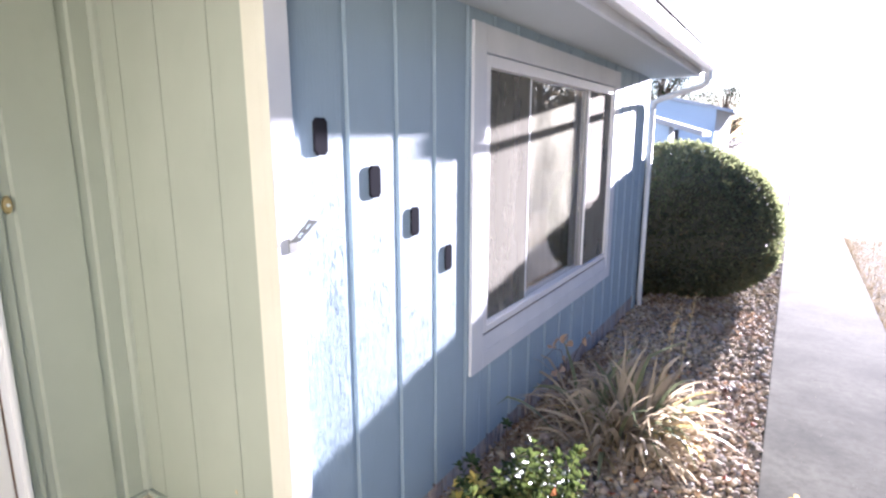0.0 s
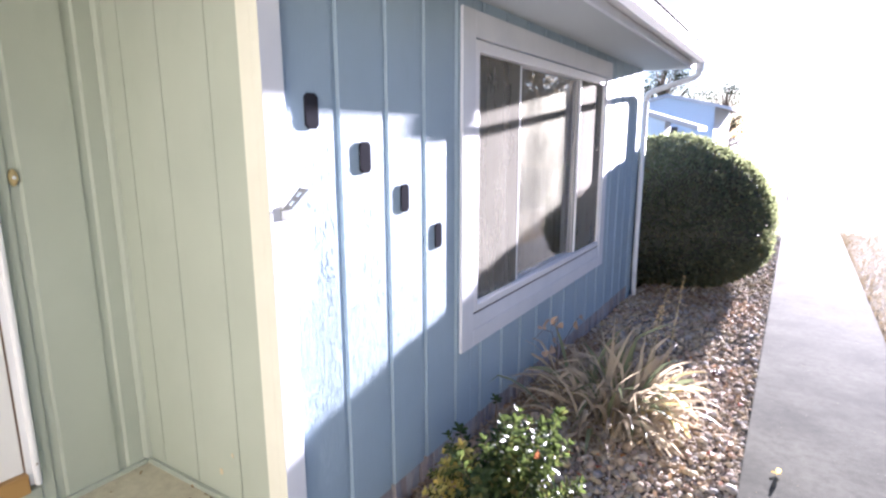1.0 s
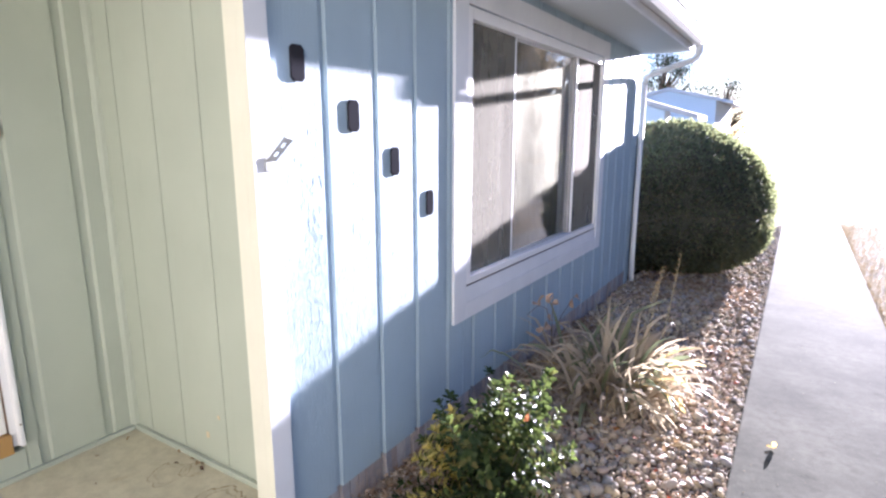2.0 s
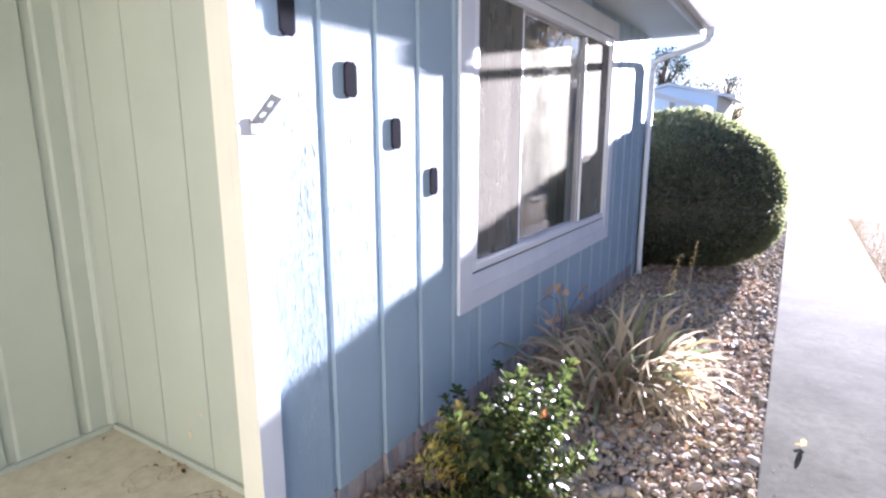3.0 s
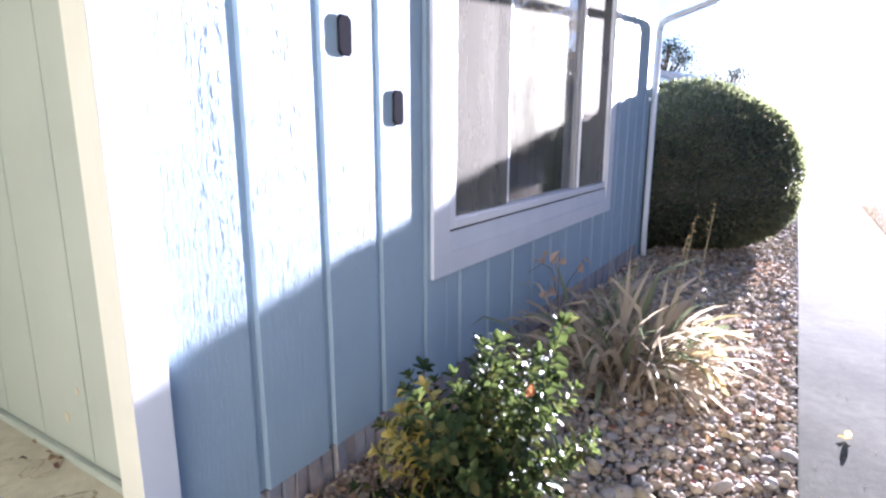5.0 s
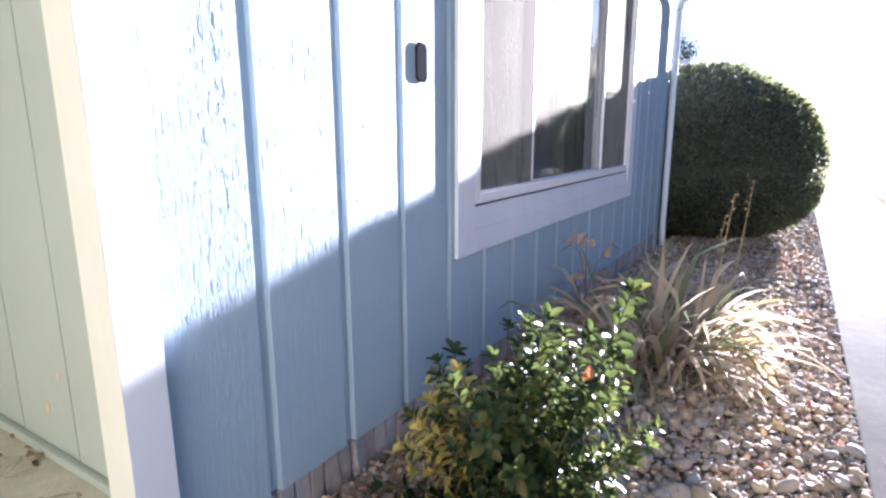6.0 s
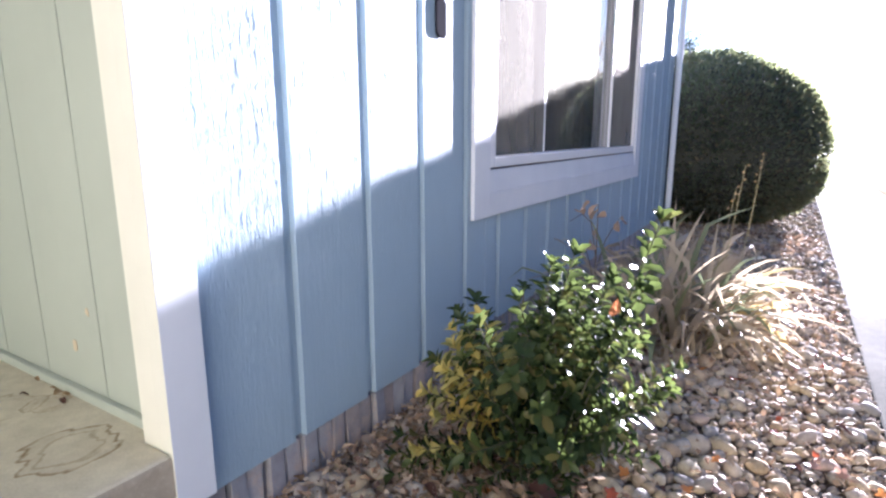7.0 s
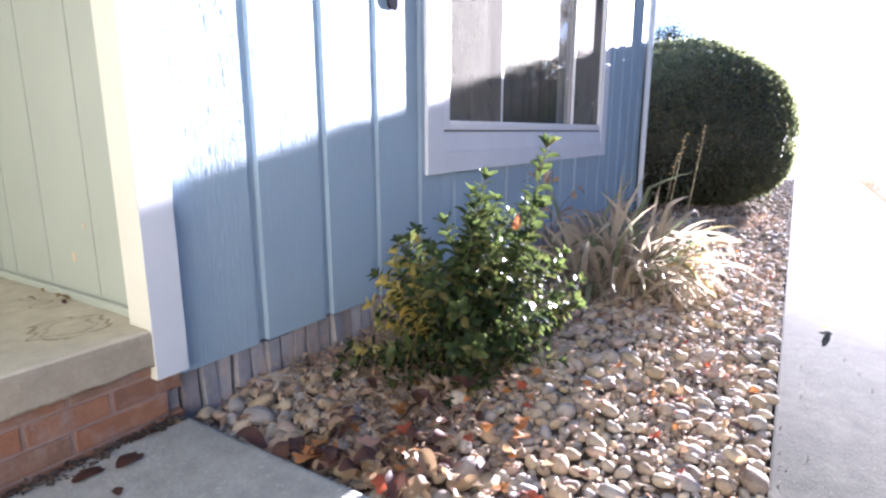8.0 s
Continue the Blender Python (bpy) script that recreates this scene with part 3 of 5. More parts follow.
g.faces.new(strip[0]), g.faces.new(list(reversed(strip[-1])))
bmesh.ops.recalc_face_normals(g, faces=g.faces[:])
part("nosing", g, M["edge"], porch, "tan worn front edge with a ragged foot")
PORCH = porch
keep_place(porch)

# roof
roof = empty("roof", -1, 1.3, Z_SOFFIT, "low roof with boxed eave along the wall", "roof", kind="structure")
part("soffit", box(0.001, 0.352, -3.4, WALL_END + 0.03, Z_SOFFIT, Z_SOFFIT + 0.015), M["soffit"], roof)
part("fascia", box(0.353, 0.372, -3.4, WALL_END + 0.03, Z_SOFFIT - 0.012, Z_SOFFIT + 0.15, 0.003), M["trim"], roof, "white painted fascia board")
part("shingles", prism([(-3.0, 3.2), (0.43, 2.05), (0.43, 2.035), (0.0, 2.0), (-3.0, 3.1)], "y", -3.5, WALL_END + 0.06), M["shingle"], roof)
# cover added above the view to keep the porch in shade
part("porch_ceiling", box(-0.7, 0.001, -3.4, -0.04, 2.36, 2.40), M["soffit"], roof)
part("rake_board", prism([(0.0, Z_SOFFIT), (0.352, Z_SOFFIT), (0.352, 2.03), (0.0, 2.0)], "y", WALL_END + 0.031, WALL_END + 0.05), M["trim"], roof)
keep_place(roof)

gutter = empty("rain_gutter", 0.41, WALL_END, 1.9, "white metal rain gutter along the eave", "gutter")
gp = [(0.3735, 2.0), (0.3735, 1.912), (0.425, 1.905), (0.448, 1.935), (0.452, 1.975), (0.446, 2.0), (0.441, 1.998), (0.446, 1.974), (0.443, 1.94), (0.421, 1.911), (0.379, 1.917), (0.379, 2.0)]
part("trough", prism(gp, "y", -3.4, WALL_END + 0.02), M["gutter"], gutter)
part("end_cap", prism(gp[:6], "y", WALL_END + 0.021, WALL_END + 0.024), M["gutter"], gutter)
part("outlet", tube([(0.415, 3.76, 1.915), (0.415, 3.76, 1.85)], 0.03, 12), M["gutter"], gutter)
keep_place(gutter)
spout = empty("downspout", 0.06, 3.78, 0.15, "white metal downspout at the wall's corner", "downspout")
part("elbow_pipe", tube([(0.415, 3.76, 1.86), (0.41, 3.765, 1.83), (0.375, 3.77, 1.805), (0.085, 3.79, 1.722), (0.045, 3.792, 1.70), (0.034, 3.793, 1.65)], 0.021, 10), M["gutter"], spout, smooth=True)
part("pipe", tube([(0.034, 3.793, 1.65), (0.034, 3.793, 0.20), (0.036, 3.792, 0.12), (0.040, 3.790, 0.045)], 0.021, 10), M["gutter"], spout, smooth=True)
keep_place(spout)

# closing walls of the house, and an added bounce wall
shell = empty("wall_house", -2, 2, 0, "plain outer walls of the house, with an added unseen bounce wall", "wall", kind="structure")
part("end_wall", box(-4.0, -0.002, WALL_END - 0.1, WALL_END - 0.005, 0.0, 2.4), M["siding"], shell)
part("rear_wall", box(-4.1, -4.0, -3.2, WALL_END, 0.0, 3.0), M["inner"], shell)
part("partition", box(-4.0, PX - 0.13, -0.1, 0.0, 0.0, 2.4), M["inner"], shell)
part("floor", box(-4.0, -0.15, -3.2, WALL_END - 0.1, 0.1, 0.2), M["inner"], shell)
part("ceiling", box(-4.0, -0.12, 0.0, WALL_END - 0.1, 2.25, 2.3), M["inner"], shell)
# unseen wall added to throw sunlight back into the porch
part("garage_wall", box(-0.9, 6.0, -3.0, -2.85, -0.1, 2.7), M["cream"], shell)
keep_place(shell)

# window
win = empty("window_1", 0, 1.9, WZ0, "white three-light sliding window with painted wood casing", "window", kind="structure")
CW = 0.098
for n_, y0, y1, z0, z1 in (("casing", WY0, WY0 + CW, WZ0, WZ1), ("casing", WY1 - CW, WY1, WZ0, WZ1), ("casing", WY0 + CW + 0.0002, WY1 - CW - 0.0002, WZ1 - CW, WZ1 - 0.001), ("casing", WY0 + CW + 0.0002, WY1 - CW - 0.0002, WZ0 + 0.001, WZ0 + 0.072)):
    part(n_, box(0.001, 0.014, y0, y1, z0, z1, 0.0025), M["trim"], win)
part("sill", prism([(0.001, WZ0 + 0.0725), (0.013, WZ0 + 0.0725), (0.006, OZ0 - 0.004), (-0.05, OZ0 - 0.001)], "y", WY0 + CW + 0.001, WY1 - CW - 0.001), M["trim"], win, "sloped white painted sill")
FR = 0.045
fy0, fy1, fz0, fz1 = OY0 + 0.006, OY1 - 0.006, OZ0 + 0.002, OZ1 - 0.006
for y0, y1, z0, z1 in ((fy0, fy0 + FR, fz0, fz1), (fy1 - 0.022, fy1, fz0, fz1), (fy0 + FR + 0.0005, fy1 - 0.0225, fz1 - FR, fz1), (fy0 + FR + 0.0005, fy1 - 0.0225, fz0, fz0 + 0.032)):
    part("frame", box(-0.075, 0.006, y0, y1, z0, z1, 0.004), M["vinyl"], win)
M1, M2 = 1.53, 2.335
for y0, y1, x, mat in ((M1 - 0.008, M1 + 0.008, -0.0245, "vinyl"), (M2 - 0.017, M2 + 0.001, -0.018, "shaded_sash")):
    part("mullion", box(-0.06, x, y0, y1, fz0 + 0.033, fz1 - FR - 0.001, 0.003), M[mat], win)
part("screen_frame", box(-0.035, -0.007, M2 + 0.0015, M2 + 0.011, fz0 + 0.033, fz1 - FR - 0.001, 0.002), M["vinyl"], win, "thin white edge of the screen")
# stiles behind the panes, with their shade coloured in
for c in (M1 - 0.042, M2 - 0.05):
    part("inner_stile", box(-0.075, -0.05, c - 0.028, c + 0.028, fz0 + 0.033, fz1 - FR - 0.001, 0.003), M["shaded_sash"], win)
for y0, y1, x in ((fy0 + FR, M1 - 0.008, -0.036), (M1 + 0.008, M2 - 0.017, -0.032), (M2 + 0.017, fy1 - 0.022, -0.036)):
    p = part("pane", box(x - 0.004, x, y0 + 0.001, y1 - 0.001, fz0 + 0.033, fz1 - FR - 0.002), M["glass"], win)
    p.visible_shadow = False
for y0, y1, x in ((fy0 + FR + 0.001, M1 - 0.009, -0.025), (M2 + 0.0115, fy1 - 0.0225, -0.009)):
    scr = part("insect_screen", box(x - 0.0012, x, y0, y1, fz0 + 0.034, fz1 - FR - 0.002), M["screen"], win, "fine grey insect screen over the sliding light")
    scr.visible_shadow = False
# solid dark strip: the gap's shade is given by its colour
part("joint", box(-0.03, 0.0068, fy0 + 0.01, fy1 - 0.01, fz0 - 0.0035, fz0 - 0.0002), M["dark_fill"], win, "dark strip in place of the shaded gap under the frame")
keep_place(win)

g = bmesh.new()
n = 160
cols = []
for i in range(n + 1):
    y = OY0 - 0.02 + (OY1 - OY0 + 0.04) * i / n
    x = -0.15 + 0.008 * math.sin(i * 0.75 + 1.3 * math.sin(i * 0.11)) + 0.008 * math.sin(i * 0.31)
    cols.append([g.verts.new((x - 0.002 * k, y, z)) for k, z in enumerate((0.5, 0.9, 1.3, 1.8))])
for a, b in zip(cols, cols[1:]):
    for k in range(3):
        g.faces.new((a[k], b[k], b[k + 1], a[k + 1]))
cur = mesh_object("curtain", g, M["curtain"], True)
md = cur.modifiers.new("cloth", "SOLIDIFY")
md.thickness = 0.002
tagged(cur, "closed curtain in soft folds, coloured near black for the dim room", "curtain")


# ---- planting ----
def leaf_faces(bm, at, along, up, length, width, fold=0.25, full=False):
    """A leaf folded along its midrib; full ones have a rounder outline."""
    along = along.normalized()
    side = along.cross(up)
    side = side.normalized() if side.length > 1e-4 else along.orthogonal().normalized()
    nrm = side.cross(along)

    def at_(k, s, lift):
        return bm.verts.new(at + along * (length * k) + side * (width * s) + nrm * lift)

    a, t = at_(0, 0, 0), at_(1, 0, -0.12 * length)
    up_ = fold * width
    if not full:
        m, l, r = at_(0.5, 0, -0.03 * length), at_(0.45, 0.5, up_ * 0.5), at_(0.45, -0.5, up_ * 0.5)
        for f in ((a, m, l), (m, t, l), (a, r, m), (m, r, t)):
            bm.faces.new(f)
        return
    m1, m2 = at_(0.35, 0, -0.01 * length), at_(0.74, 0, -0.05 * length)
    for s in (0.5, -0.5):
        l1, l2, l3 = at_(0.33, s * 0.74, up_ * 0.45), at_(0.66, s, up_ * 0.45 - 0.03 * length), at_(0.90, s * 0.58, up_ * 0.2 - 0.09 * length)
        for f in ((a, m1, l1), (m1, m2, l2, l1), (m2, t, l3, l2)):
            bm.faces.new(f if s > 0 else tuple(reversed(f)))


HX, HY, HRX, HRY, HTOP, HBOT = 0.08, 4.72, 0.92, 0.85, 1.355, 0.035


def hedge_point(th, ph, k=1.0):
    """Rounded clipped form: superellipse in height, with soft lumps."""
    c, s = math.cos(ph), math.sin(ph)
    e = 2 / (2.1 if s > 0 else 3.2)
    cx, sz = abs(c) ** e, math.copysign(abs(s) ** e, s)
    mid = HBOT + (HTOP - HBOT) * 0.42
    hz = (HTOP - mid) if sz > 0 else (mid - HBOT)
    p = Vector((HX + HRX * cx * math.cos(th) * k, HY + HRY * cx * math.sin(th) * k, mid + hz * sz * k))
    q = 1 + 0.05 * noise.noise(p * 2.2) + 0.025 * noise.noise(p * 7)
    return Vector((HX + (p.x - HX) * q, HY + (p.y - HY) * q, mid + (p.z - mid) * q))


hedge = empty("hedge_bush", HX, HY, 0, "large rounded clipped evergreen bush at the wall's end", "bush")
rnd = random.Random(5)
# solid dark shell stands in for the shade between the leaves
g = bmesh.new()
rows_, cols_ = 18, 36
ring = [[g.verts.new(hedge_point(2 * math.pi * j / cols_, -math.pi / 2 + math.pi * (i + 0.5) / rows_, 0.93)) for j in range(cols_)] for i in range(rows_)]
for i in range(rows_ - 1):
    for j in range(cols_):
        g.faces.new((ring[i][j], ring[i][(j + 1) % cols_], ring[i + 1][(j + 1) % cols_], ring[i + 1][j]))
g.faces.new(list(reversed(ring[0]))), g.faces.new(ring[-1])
part("inner_growth", g, M["hedge_shade_core"], hedge, smooth=True)
g = bmesh.new()
for _ in range(34000):
    th = rnd.uniform(0, 2 * math.pi)
    ph = math.asin(rnd.uniform(-1, 1))
    k = rnd.uniform(0.94, 1.02)
    p = hedge_point(th, ph, k)
    out = (p - Vector((HX, HY, 0.6))).normalized()
    d = (out + Vector((rnd.gauss(0, 0.6), rnd.gauss(0, 0.6), rnd.gauss(0.2, 0.6)))).normalized()
    leaf_faces(g, p, d, Vector((rnd.gauss(0, 1), rnd.gauss(0, 1), rnd.gauss(0, 1))), rnd.uniform(0.026, 0.046), rnd.uniform(0.014, 0.024))
part("crown", g, M["leaf_hedge"], hedge)
part("trunk", tube([(HX, HY, -0.05), (HX, HY, 0.3)], [0.07, 0.05], 8), M["twig"], hedge)
keep_place(hedge)


def blade(bm, at, az, length, width, rise, droop, rnd, segs=7):
    """A strap leaf that arches out from the clump and bends over."""
    d = Vector((math.cos(az), math.sin(az), 0))
    side = Vector((-d.y, d.x, 0))
    tw = rnd.uniform(-0.9, 0.9)
    prev = None
    p = Vector(at)
    ang = rise
    kink = rnd.choice((2, 3, 4, 5, 5, 6, 99, 99, 99))
    for i in range(segs + 1):
        k = i / segs
        w = width * (0.55 + 0.9 * k if k < 0.4 else 0.91) * (1 - max(0, (k - 0.55) / 0.45) ** 1.6) + 0.0008
        s = (side * math.cos(tw * k * 2) + Vector((0, 0, 1)) * math.sin(tw * k * 2)) * (w / 2)
        fold = d.cross(side) * (-0.15 * w)
        row = (bm.verts.new(p - s), bm.verts.new(p + fold), bm.verts.new(p + s))
        if prev:
            bm.faces.new((prev[0], prev[1], row[1], row[0]))
            bm.faces.new((prev[1], prev[2], row[2], row[1]))
        prev = row
        p = p + (d * math.cos(ang) + Vector((0, 0, 1)) * math.sin(ang)) * (length / segs)
        ang -= droop / segs * (0.4 + 1.2 * k) + (rnd.uniform(0.5, 1.1) if i == kink else 0.0)
        if p.z < 0.045:
            p.z = 0.045 + rnd.uniform(0, 0.012)


# strap-leaved clump
CX, CY = 0.49, 1.62
clump = empty("strap_leaf_plant", CX, CY, 0.03, "clump of half-dried tan and green strap leaves in the stones", "plant")
rnd = random.Random(11)
for mat, count, rise0, droop0 in (("blade_dry", 105, 0.65, 0.7), ("blade_green", 42, 0.9, 0.4), ("blade_pale", 85, 0.4, 1.0)):
    for k in range(count):
        g = bmesh.new()
        az = rnd.uniform(0, 2 * math.pi)
        rr = rnd.uniform(0, 0.18)
        at = (CX + rr * math.cos(az) - (0.16 if k % 3 == 0 else 0.0), CY + rr * math.sin(az) * 1.5 - (0.05 if k % 3 == 0 else 0.0), 0.03)
        ln = rnd.uniform(0.24, 0.50)
        blade(g, at, az + rnd.uniform(-0.9, 0.9), ln, rnd.uniform(0.014, 0.030), rnd.uniform(rise0, 1.5), rnd.uniform(droop0, 2.6), rnd)
        part("blade", g, M[mat], clump, smooth=True)
for az, ln, rise, dr in ((0.15, 0.50, 0.75, 1.9), (-0.2, 0.50, 0.6, 1.7), (-0.55, 0.46, 0.8, 2.2), (-0.9, 0.44, 0.5, 1.2), (0.5, 0.46, 0.9, 2.0), (-0.1, 0.42, 1.0, 2.4)):
    for q in range(2):
        g = bmesh.new()
        blade(g, (CX + 0.12 + rnd.uniform(-.04, .04), CY + rnd.uniform(-0.08, 0.10), 0.04), az + rnd.uniform(-0.6, 0.6), ln * rnd.uniform(0.55, 0.95), rnd.uniform(0.018, 0.032), rise + rnd.uniform(-0.3, 0.3), dr, rnd, 9)
        part("blade", g, M["blade_dry"], clump, smooth=True)
# tall upright blades at the back, and broad golden ones lying out over the stones
for k, (x, y, z) in enumerate(((0.505, 1.80, 0.54), (0.608, 1.80, 0.53), (0.408, 1.80, 0.46), (0.319, 1.80, 0.41), (0.56, 1.86, 0.44), (0.45, 1.88, 0.48), (0.36, 1.72, 0.44), (0.27, 1.66, 0.38), (0.52, 1.74, 0.42), (0.63, 1.92, 0.42), (0.43, 1.66, 0.42), (0.31, 1.85, 0.36))):
    g = bmesh.new()
    d = Vector((x - CX, y - CY, 0))
    off = Vector((rnd.uniform(-0.09, 0.09), rnd.uniform(-0.08, 0.04), 0))
    d -= off
    blade(g, (CX + off.x, CY + off.y, 0.03), math.atan2(d.y, d.x), math.hypot(d.length, z) * 1.05, rnd.uniform(0.018, 0.028), math.atan2(z, d.length) + 0.18, 0.5, rnd, 9)
    part("blade", g, M["blade_green" if k % 5 == 1 else "blade_dry"], clump, smooth=True)
for at, az, ln, rise, wide in (((0.64, 1.70, 0.06), -0.65, 0.30, 0.25, 0.034), ((0.56, 1.60, 0.10), -1.05, 0.30, 0.7, 0.026), ((0.62, 1.66, 0.12), 0.10, 0.30, 0.8, 0.030), ((0.60, 1.72, 0.12), 0.35, 0.32, 0.9, 0.028), ((0.62, 1.62, 0.10), -0.15, 0.28, 0.7, 0.032), ((0.58, 1.58, 0.08), -0.45, 0.28, 0.75, 0.028)):
    g = bmesh.new()
    blade(g, at, az, ln, wide, rise, 1.2 if rise > 0.3 else 0.5, rnd, 9)
    part("blade", g, M["blade_gold"], clump, "broad golden blade", True)
for x, y, z in ((0.669, 2.106, 0.655), (0.622, 1.909, 0.62), (0.60, 1.90, 0.54), (0.44, 1.78, 0.46)):
    g = tube([(x - 0.05, y - 0.25, 0.03), (x - 0.02, y - 0.1, z * 0.55), (x, y, z)], [0.0024, 0.0018, 0.0009], 5)
    stalk = part("flower_stalk", g, M["blade_dry"], clump)
    for q in range(5):
        g = bmesh.new()
        bmesh.ops.create_icosphere(g, subdivisions=1, radius=0.0042, matrix=Matrix.Translation((x + rnd.uniform(-.012, .012) - 0.004 * q, y - 0.012 * q + rnd.uniform(-.01, .01), z - 0.026 * q)))
        part("seed_pod", g, M["blade_dry"], stalk)
for mat, label in (("blade_dry", "thin tan blades"), ("blade_pale", "thin bleached blades")):
    g = bmesh.new()
    for k in range(110):
        az, rr = rnd.uniform(0, 2 * math.pi), rnd.uniform(0, 0.22)
        blade(g, (CX - 0.02 + rr * math.cos(az), CY + rr * math.sin(az) * 1.5, 0.03), az + rnd.uniform(-1.2, 1.2), rnd.uniform(0.16, 0.40), rnd.uniform(0.005, 0.011), rnd.uniform(0.3, 1.5), rnd.uniform(0.6, 3.0), rnd)
    part("tuft", g, M[mat], clump, label, True)
keep_place(clump)

# dry twig by the wall
tw = empty("dry_sprig", 0.13, 1.70, 0.03, "thin dead sprig with a few brown leaves by the siding", "twig")
rnd = random.Random(3)
g = tube([(0.16, 1.66, 0.02), (0.155, 1.66, 0.25), (0.15, 1.67, 0.47)], [0.003, 0.0025, 0.0015], 6)
tube([(0.155, 1.66, 0.26), (0.15, 1.59, 0.41), (0.15, 1.48, 0.455), (0.15, 1.35, 0.446)], [0.0022, 0.002, 0.0016, 0.001], 5, g)
tube([(0.155, 1.66, 0.20), (0.15, 1.80, 0.31), (0.15, 2.00, 0.37)], [0.002, 0.002, 0.0012], 5, g)
tube([(0.157, 1.66, 0.14), (0.15, 1.59, 0.26), (0.15, 1.53, 0.33)], [0.002, 0.0018, 0.001], 5, g)
part("stem", g, M["twig"], tw)
for at in ((0.15, 1.67, 0.47), (0.152, 1.67, 0.45), (0.15, 1.66, 0.42), (0.15, 1.48, 0.46), (0.15, 1.50, 0.45), (0.15, 2.00, 0.37), (0.15, 1.97, 0.365), (0.15, 1.53, 0.33), (0.15, 1.55, 0.31), (0.153, 1.64, 0.34)):
    g = bmesh.new()
    leaf_faces(g, Vector(at), Vector((rnd.uniform(-.4, .4), rnd.uniform(-1, .6), rnd.uniform(-0.8, .6))), Vector((rnd.uniform(-1, 1), 0, 0.6)), rnd.uniform(0.045, 0.065), rnd.uniform(0.032, 0.046), 0.6, True)
    part("leaf", g, M["leaf_tan_dead"], tw)
keep_place(tw)

# evergreen shrub with yellowing side
shrub = empty("shrub", 0.36, 0.57, 0.03, "small glossy green shrub with yellowing leaves near the siding", "shrub")
rnd = random.Random(21)
BASE = Vector((0.38, 0.57, 0.03))
tips = []
for k in range(125):
    az = rnd.uniform(0, 2 * math.pi)
    el = rnd.uniform(0.05, 1.45)
    ln = rnd.uniform(0.17, 0.39) * (0.78 + 0.30 * math.sin(el))
    t = BASE + Vector((math.cos(az) * math.cos(el) * ln * 0.78, math.sin(az) * math.cos(el) * ln * 0.9, math.sin(el) * ln * 1.08 + 0.02))
    if t.x > 0.05:
        tips.append(t)
tips += [Vector(p) for p in ((0.605, 0.449, 0.60), (0.466, 0.461, 0.53), (0.218, 0.41, 0.30), (0.53, 0.777, 0.32), (0.58, 0.47, 0.48), (0.55, 0.52, 0.42), (0.45, 0.50, 0.46), (0.40, 0.56, 0.47), (0.22, 0.48, 0.34), (0.24, 0.44, 0.24), (0.22, 0.42, 0.18), (0.28, 0.36, 0.13), (0.20, 0.36, 0.11), (0.33, 0.33, 0.10), (0.62, 0.62, 0.30), (0.60, 0.68, 0.22), (0.14, 0.38, 0.09), (0.17, 0.33, 0.08), (0.12, 0.43, 0.10), (0.22, 0.35, 0.14), (0.21, 0.45, 0.27), (0.19, 0.42, 0.22), (0.25, 0.40, 0.29), (0.23, 0.46, 0.31), (0.27, 0.50, 0.37))]
for count, t in enumerate(tips):
    a = BASE + Vector((rnd.uniform(-.05, .05), rnd.uniform(-.06, .06), 0))
    mid = a.lerp(t, 0.5) + Vector((rnd.uniform(-.03, .03), rnd.uniform(-.03, .03), 0.05))
    stem = part("stem", tube([a, mid, t], [0.0035, 0.0022, 0.001], 5), M["stem"], shrub)
    g = bmesh.new()
    is_yellow = t.x < 0.29 and t.y < 0.56 and t.z > (0.22 if count < len(tips) - 25 else 0.13) and rnd.random() < (0.45 if count < len(tips) - 25 else 0.9)
    n = int((t - a).length / 0.0122)
    for i in range(n):
        k = 0.22 + 0.78 * (i + 1) / n
        p = a.lerp(mid, k * 2) if k < 0.5 else mid.lerp(t, k * 2 - 1)
        grow = (t - mid).normalized()
        turn = i * 2.4 + rnd.uniform(-.4, .4)
        u = grow.orthogonal().normalized()
        v = grow.cross(u)
        d = grow * rnd.uniform(0.25, 0.8) + (u * math.cos(turn) + v * math.sin(turn))
        size = rnd.uniform(0.027, 0.043) * (1.0 if k < 0.9 else 0.8) * (1.1 if is_yellow else 1.0 if t.z > 0.17 else 0.78)
        leaf_faces(g, p, d, grow, size, size * (rnd.uniform(0.50, 0.60) if is_yellow else rnd.uniform(0.44, 0.56)), rnd.uniform(0.3, 0.8), True)
    for i in range(4):
        turn = i * 1.57 + rnd.uniform(-.3, .3)
        u = grow.orthogonal().normalized()
        leaf_faces(g, t, grow * rnd.uniform(0.9, 2.0) + u * math.cos(turn) + grow.cross(u) * math.sin(turn), grow, rnd.uniform(0.024, 0.036), rnd.uniform(0.012, 0.018), rnd.uniform(0.4, 0.9), True)
    part("leafy_shoot", g, M["leaf_gold" if count >= len(tips) - 25 else "leaf_yellow"] if is_yellow else M["leaf_green"], stem, "yellow leaves" if is_yellow else "", True)
for at, along, mat in (((0.543, 0.466, 0.45), (-0.2, 0.1, -1.0), "leaf_orange_dead"), ((0.27, 0.456, 0.241), (-0.6, -0.2, -0.7), "leaf_tan_dead")):
    g = bmesh.new()
    leaf_faces(g, Vector(at) + Vector((0, 0, 0.018)), Vector(along), Vector((0.5, -0.8, 0.2)), 0.040, 0.019, 0.6, True)
    part("dead_leaf", g, M[mat], shrub, "curled dead brown leaf caught in the shrub")
keep_place(shrub)

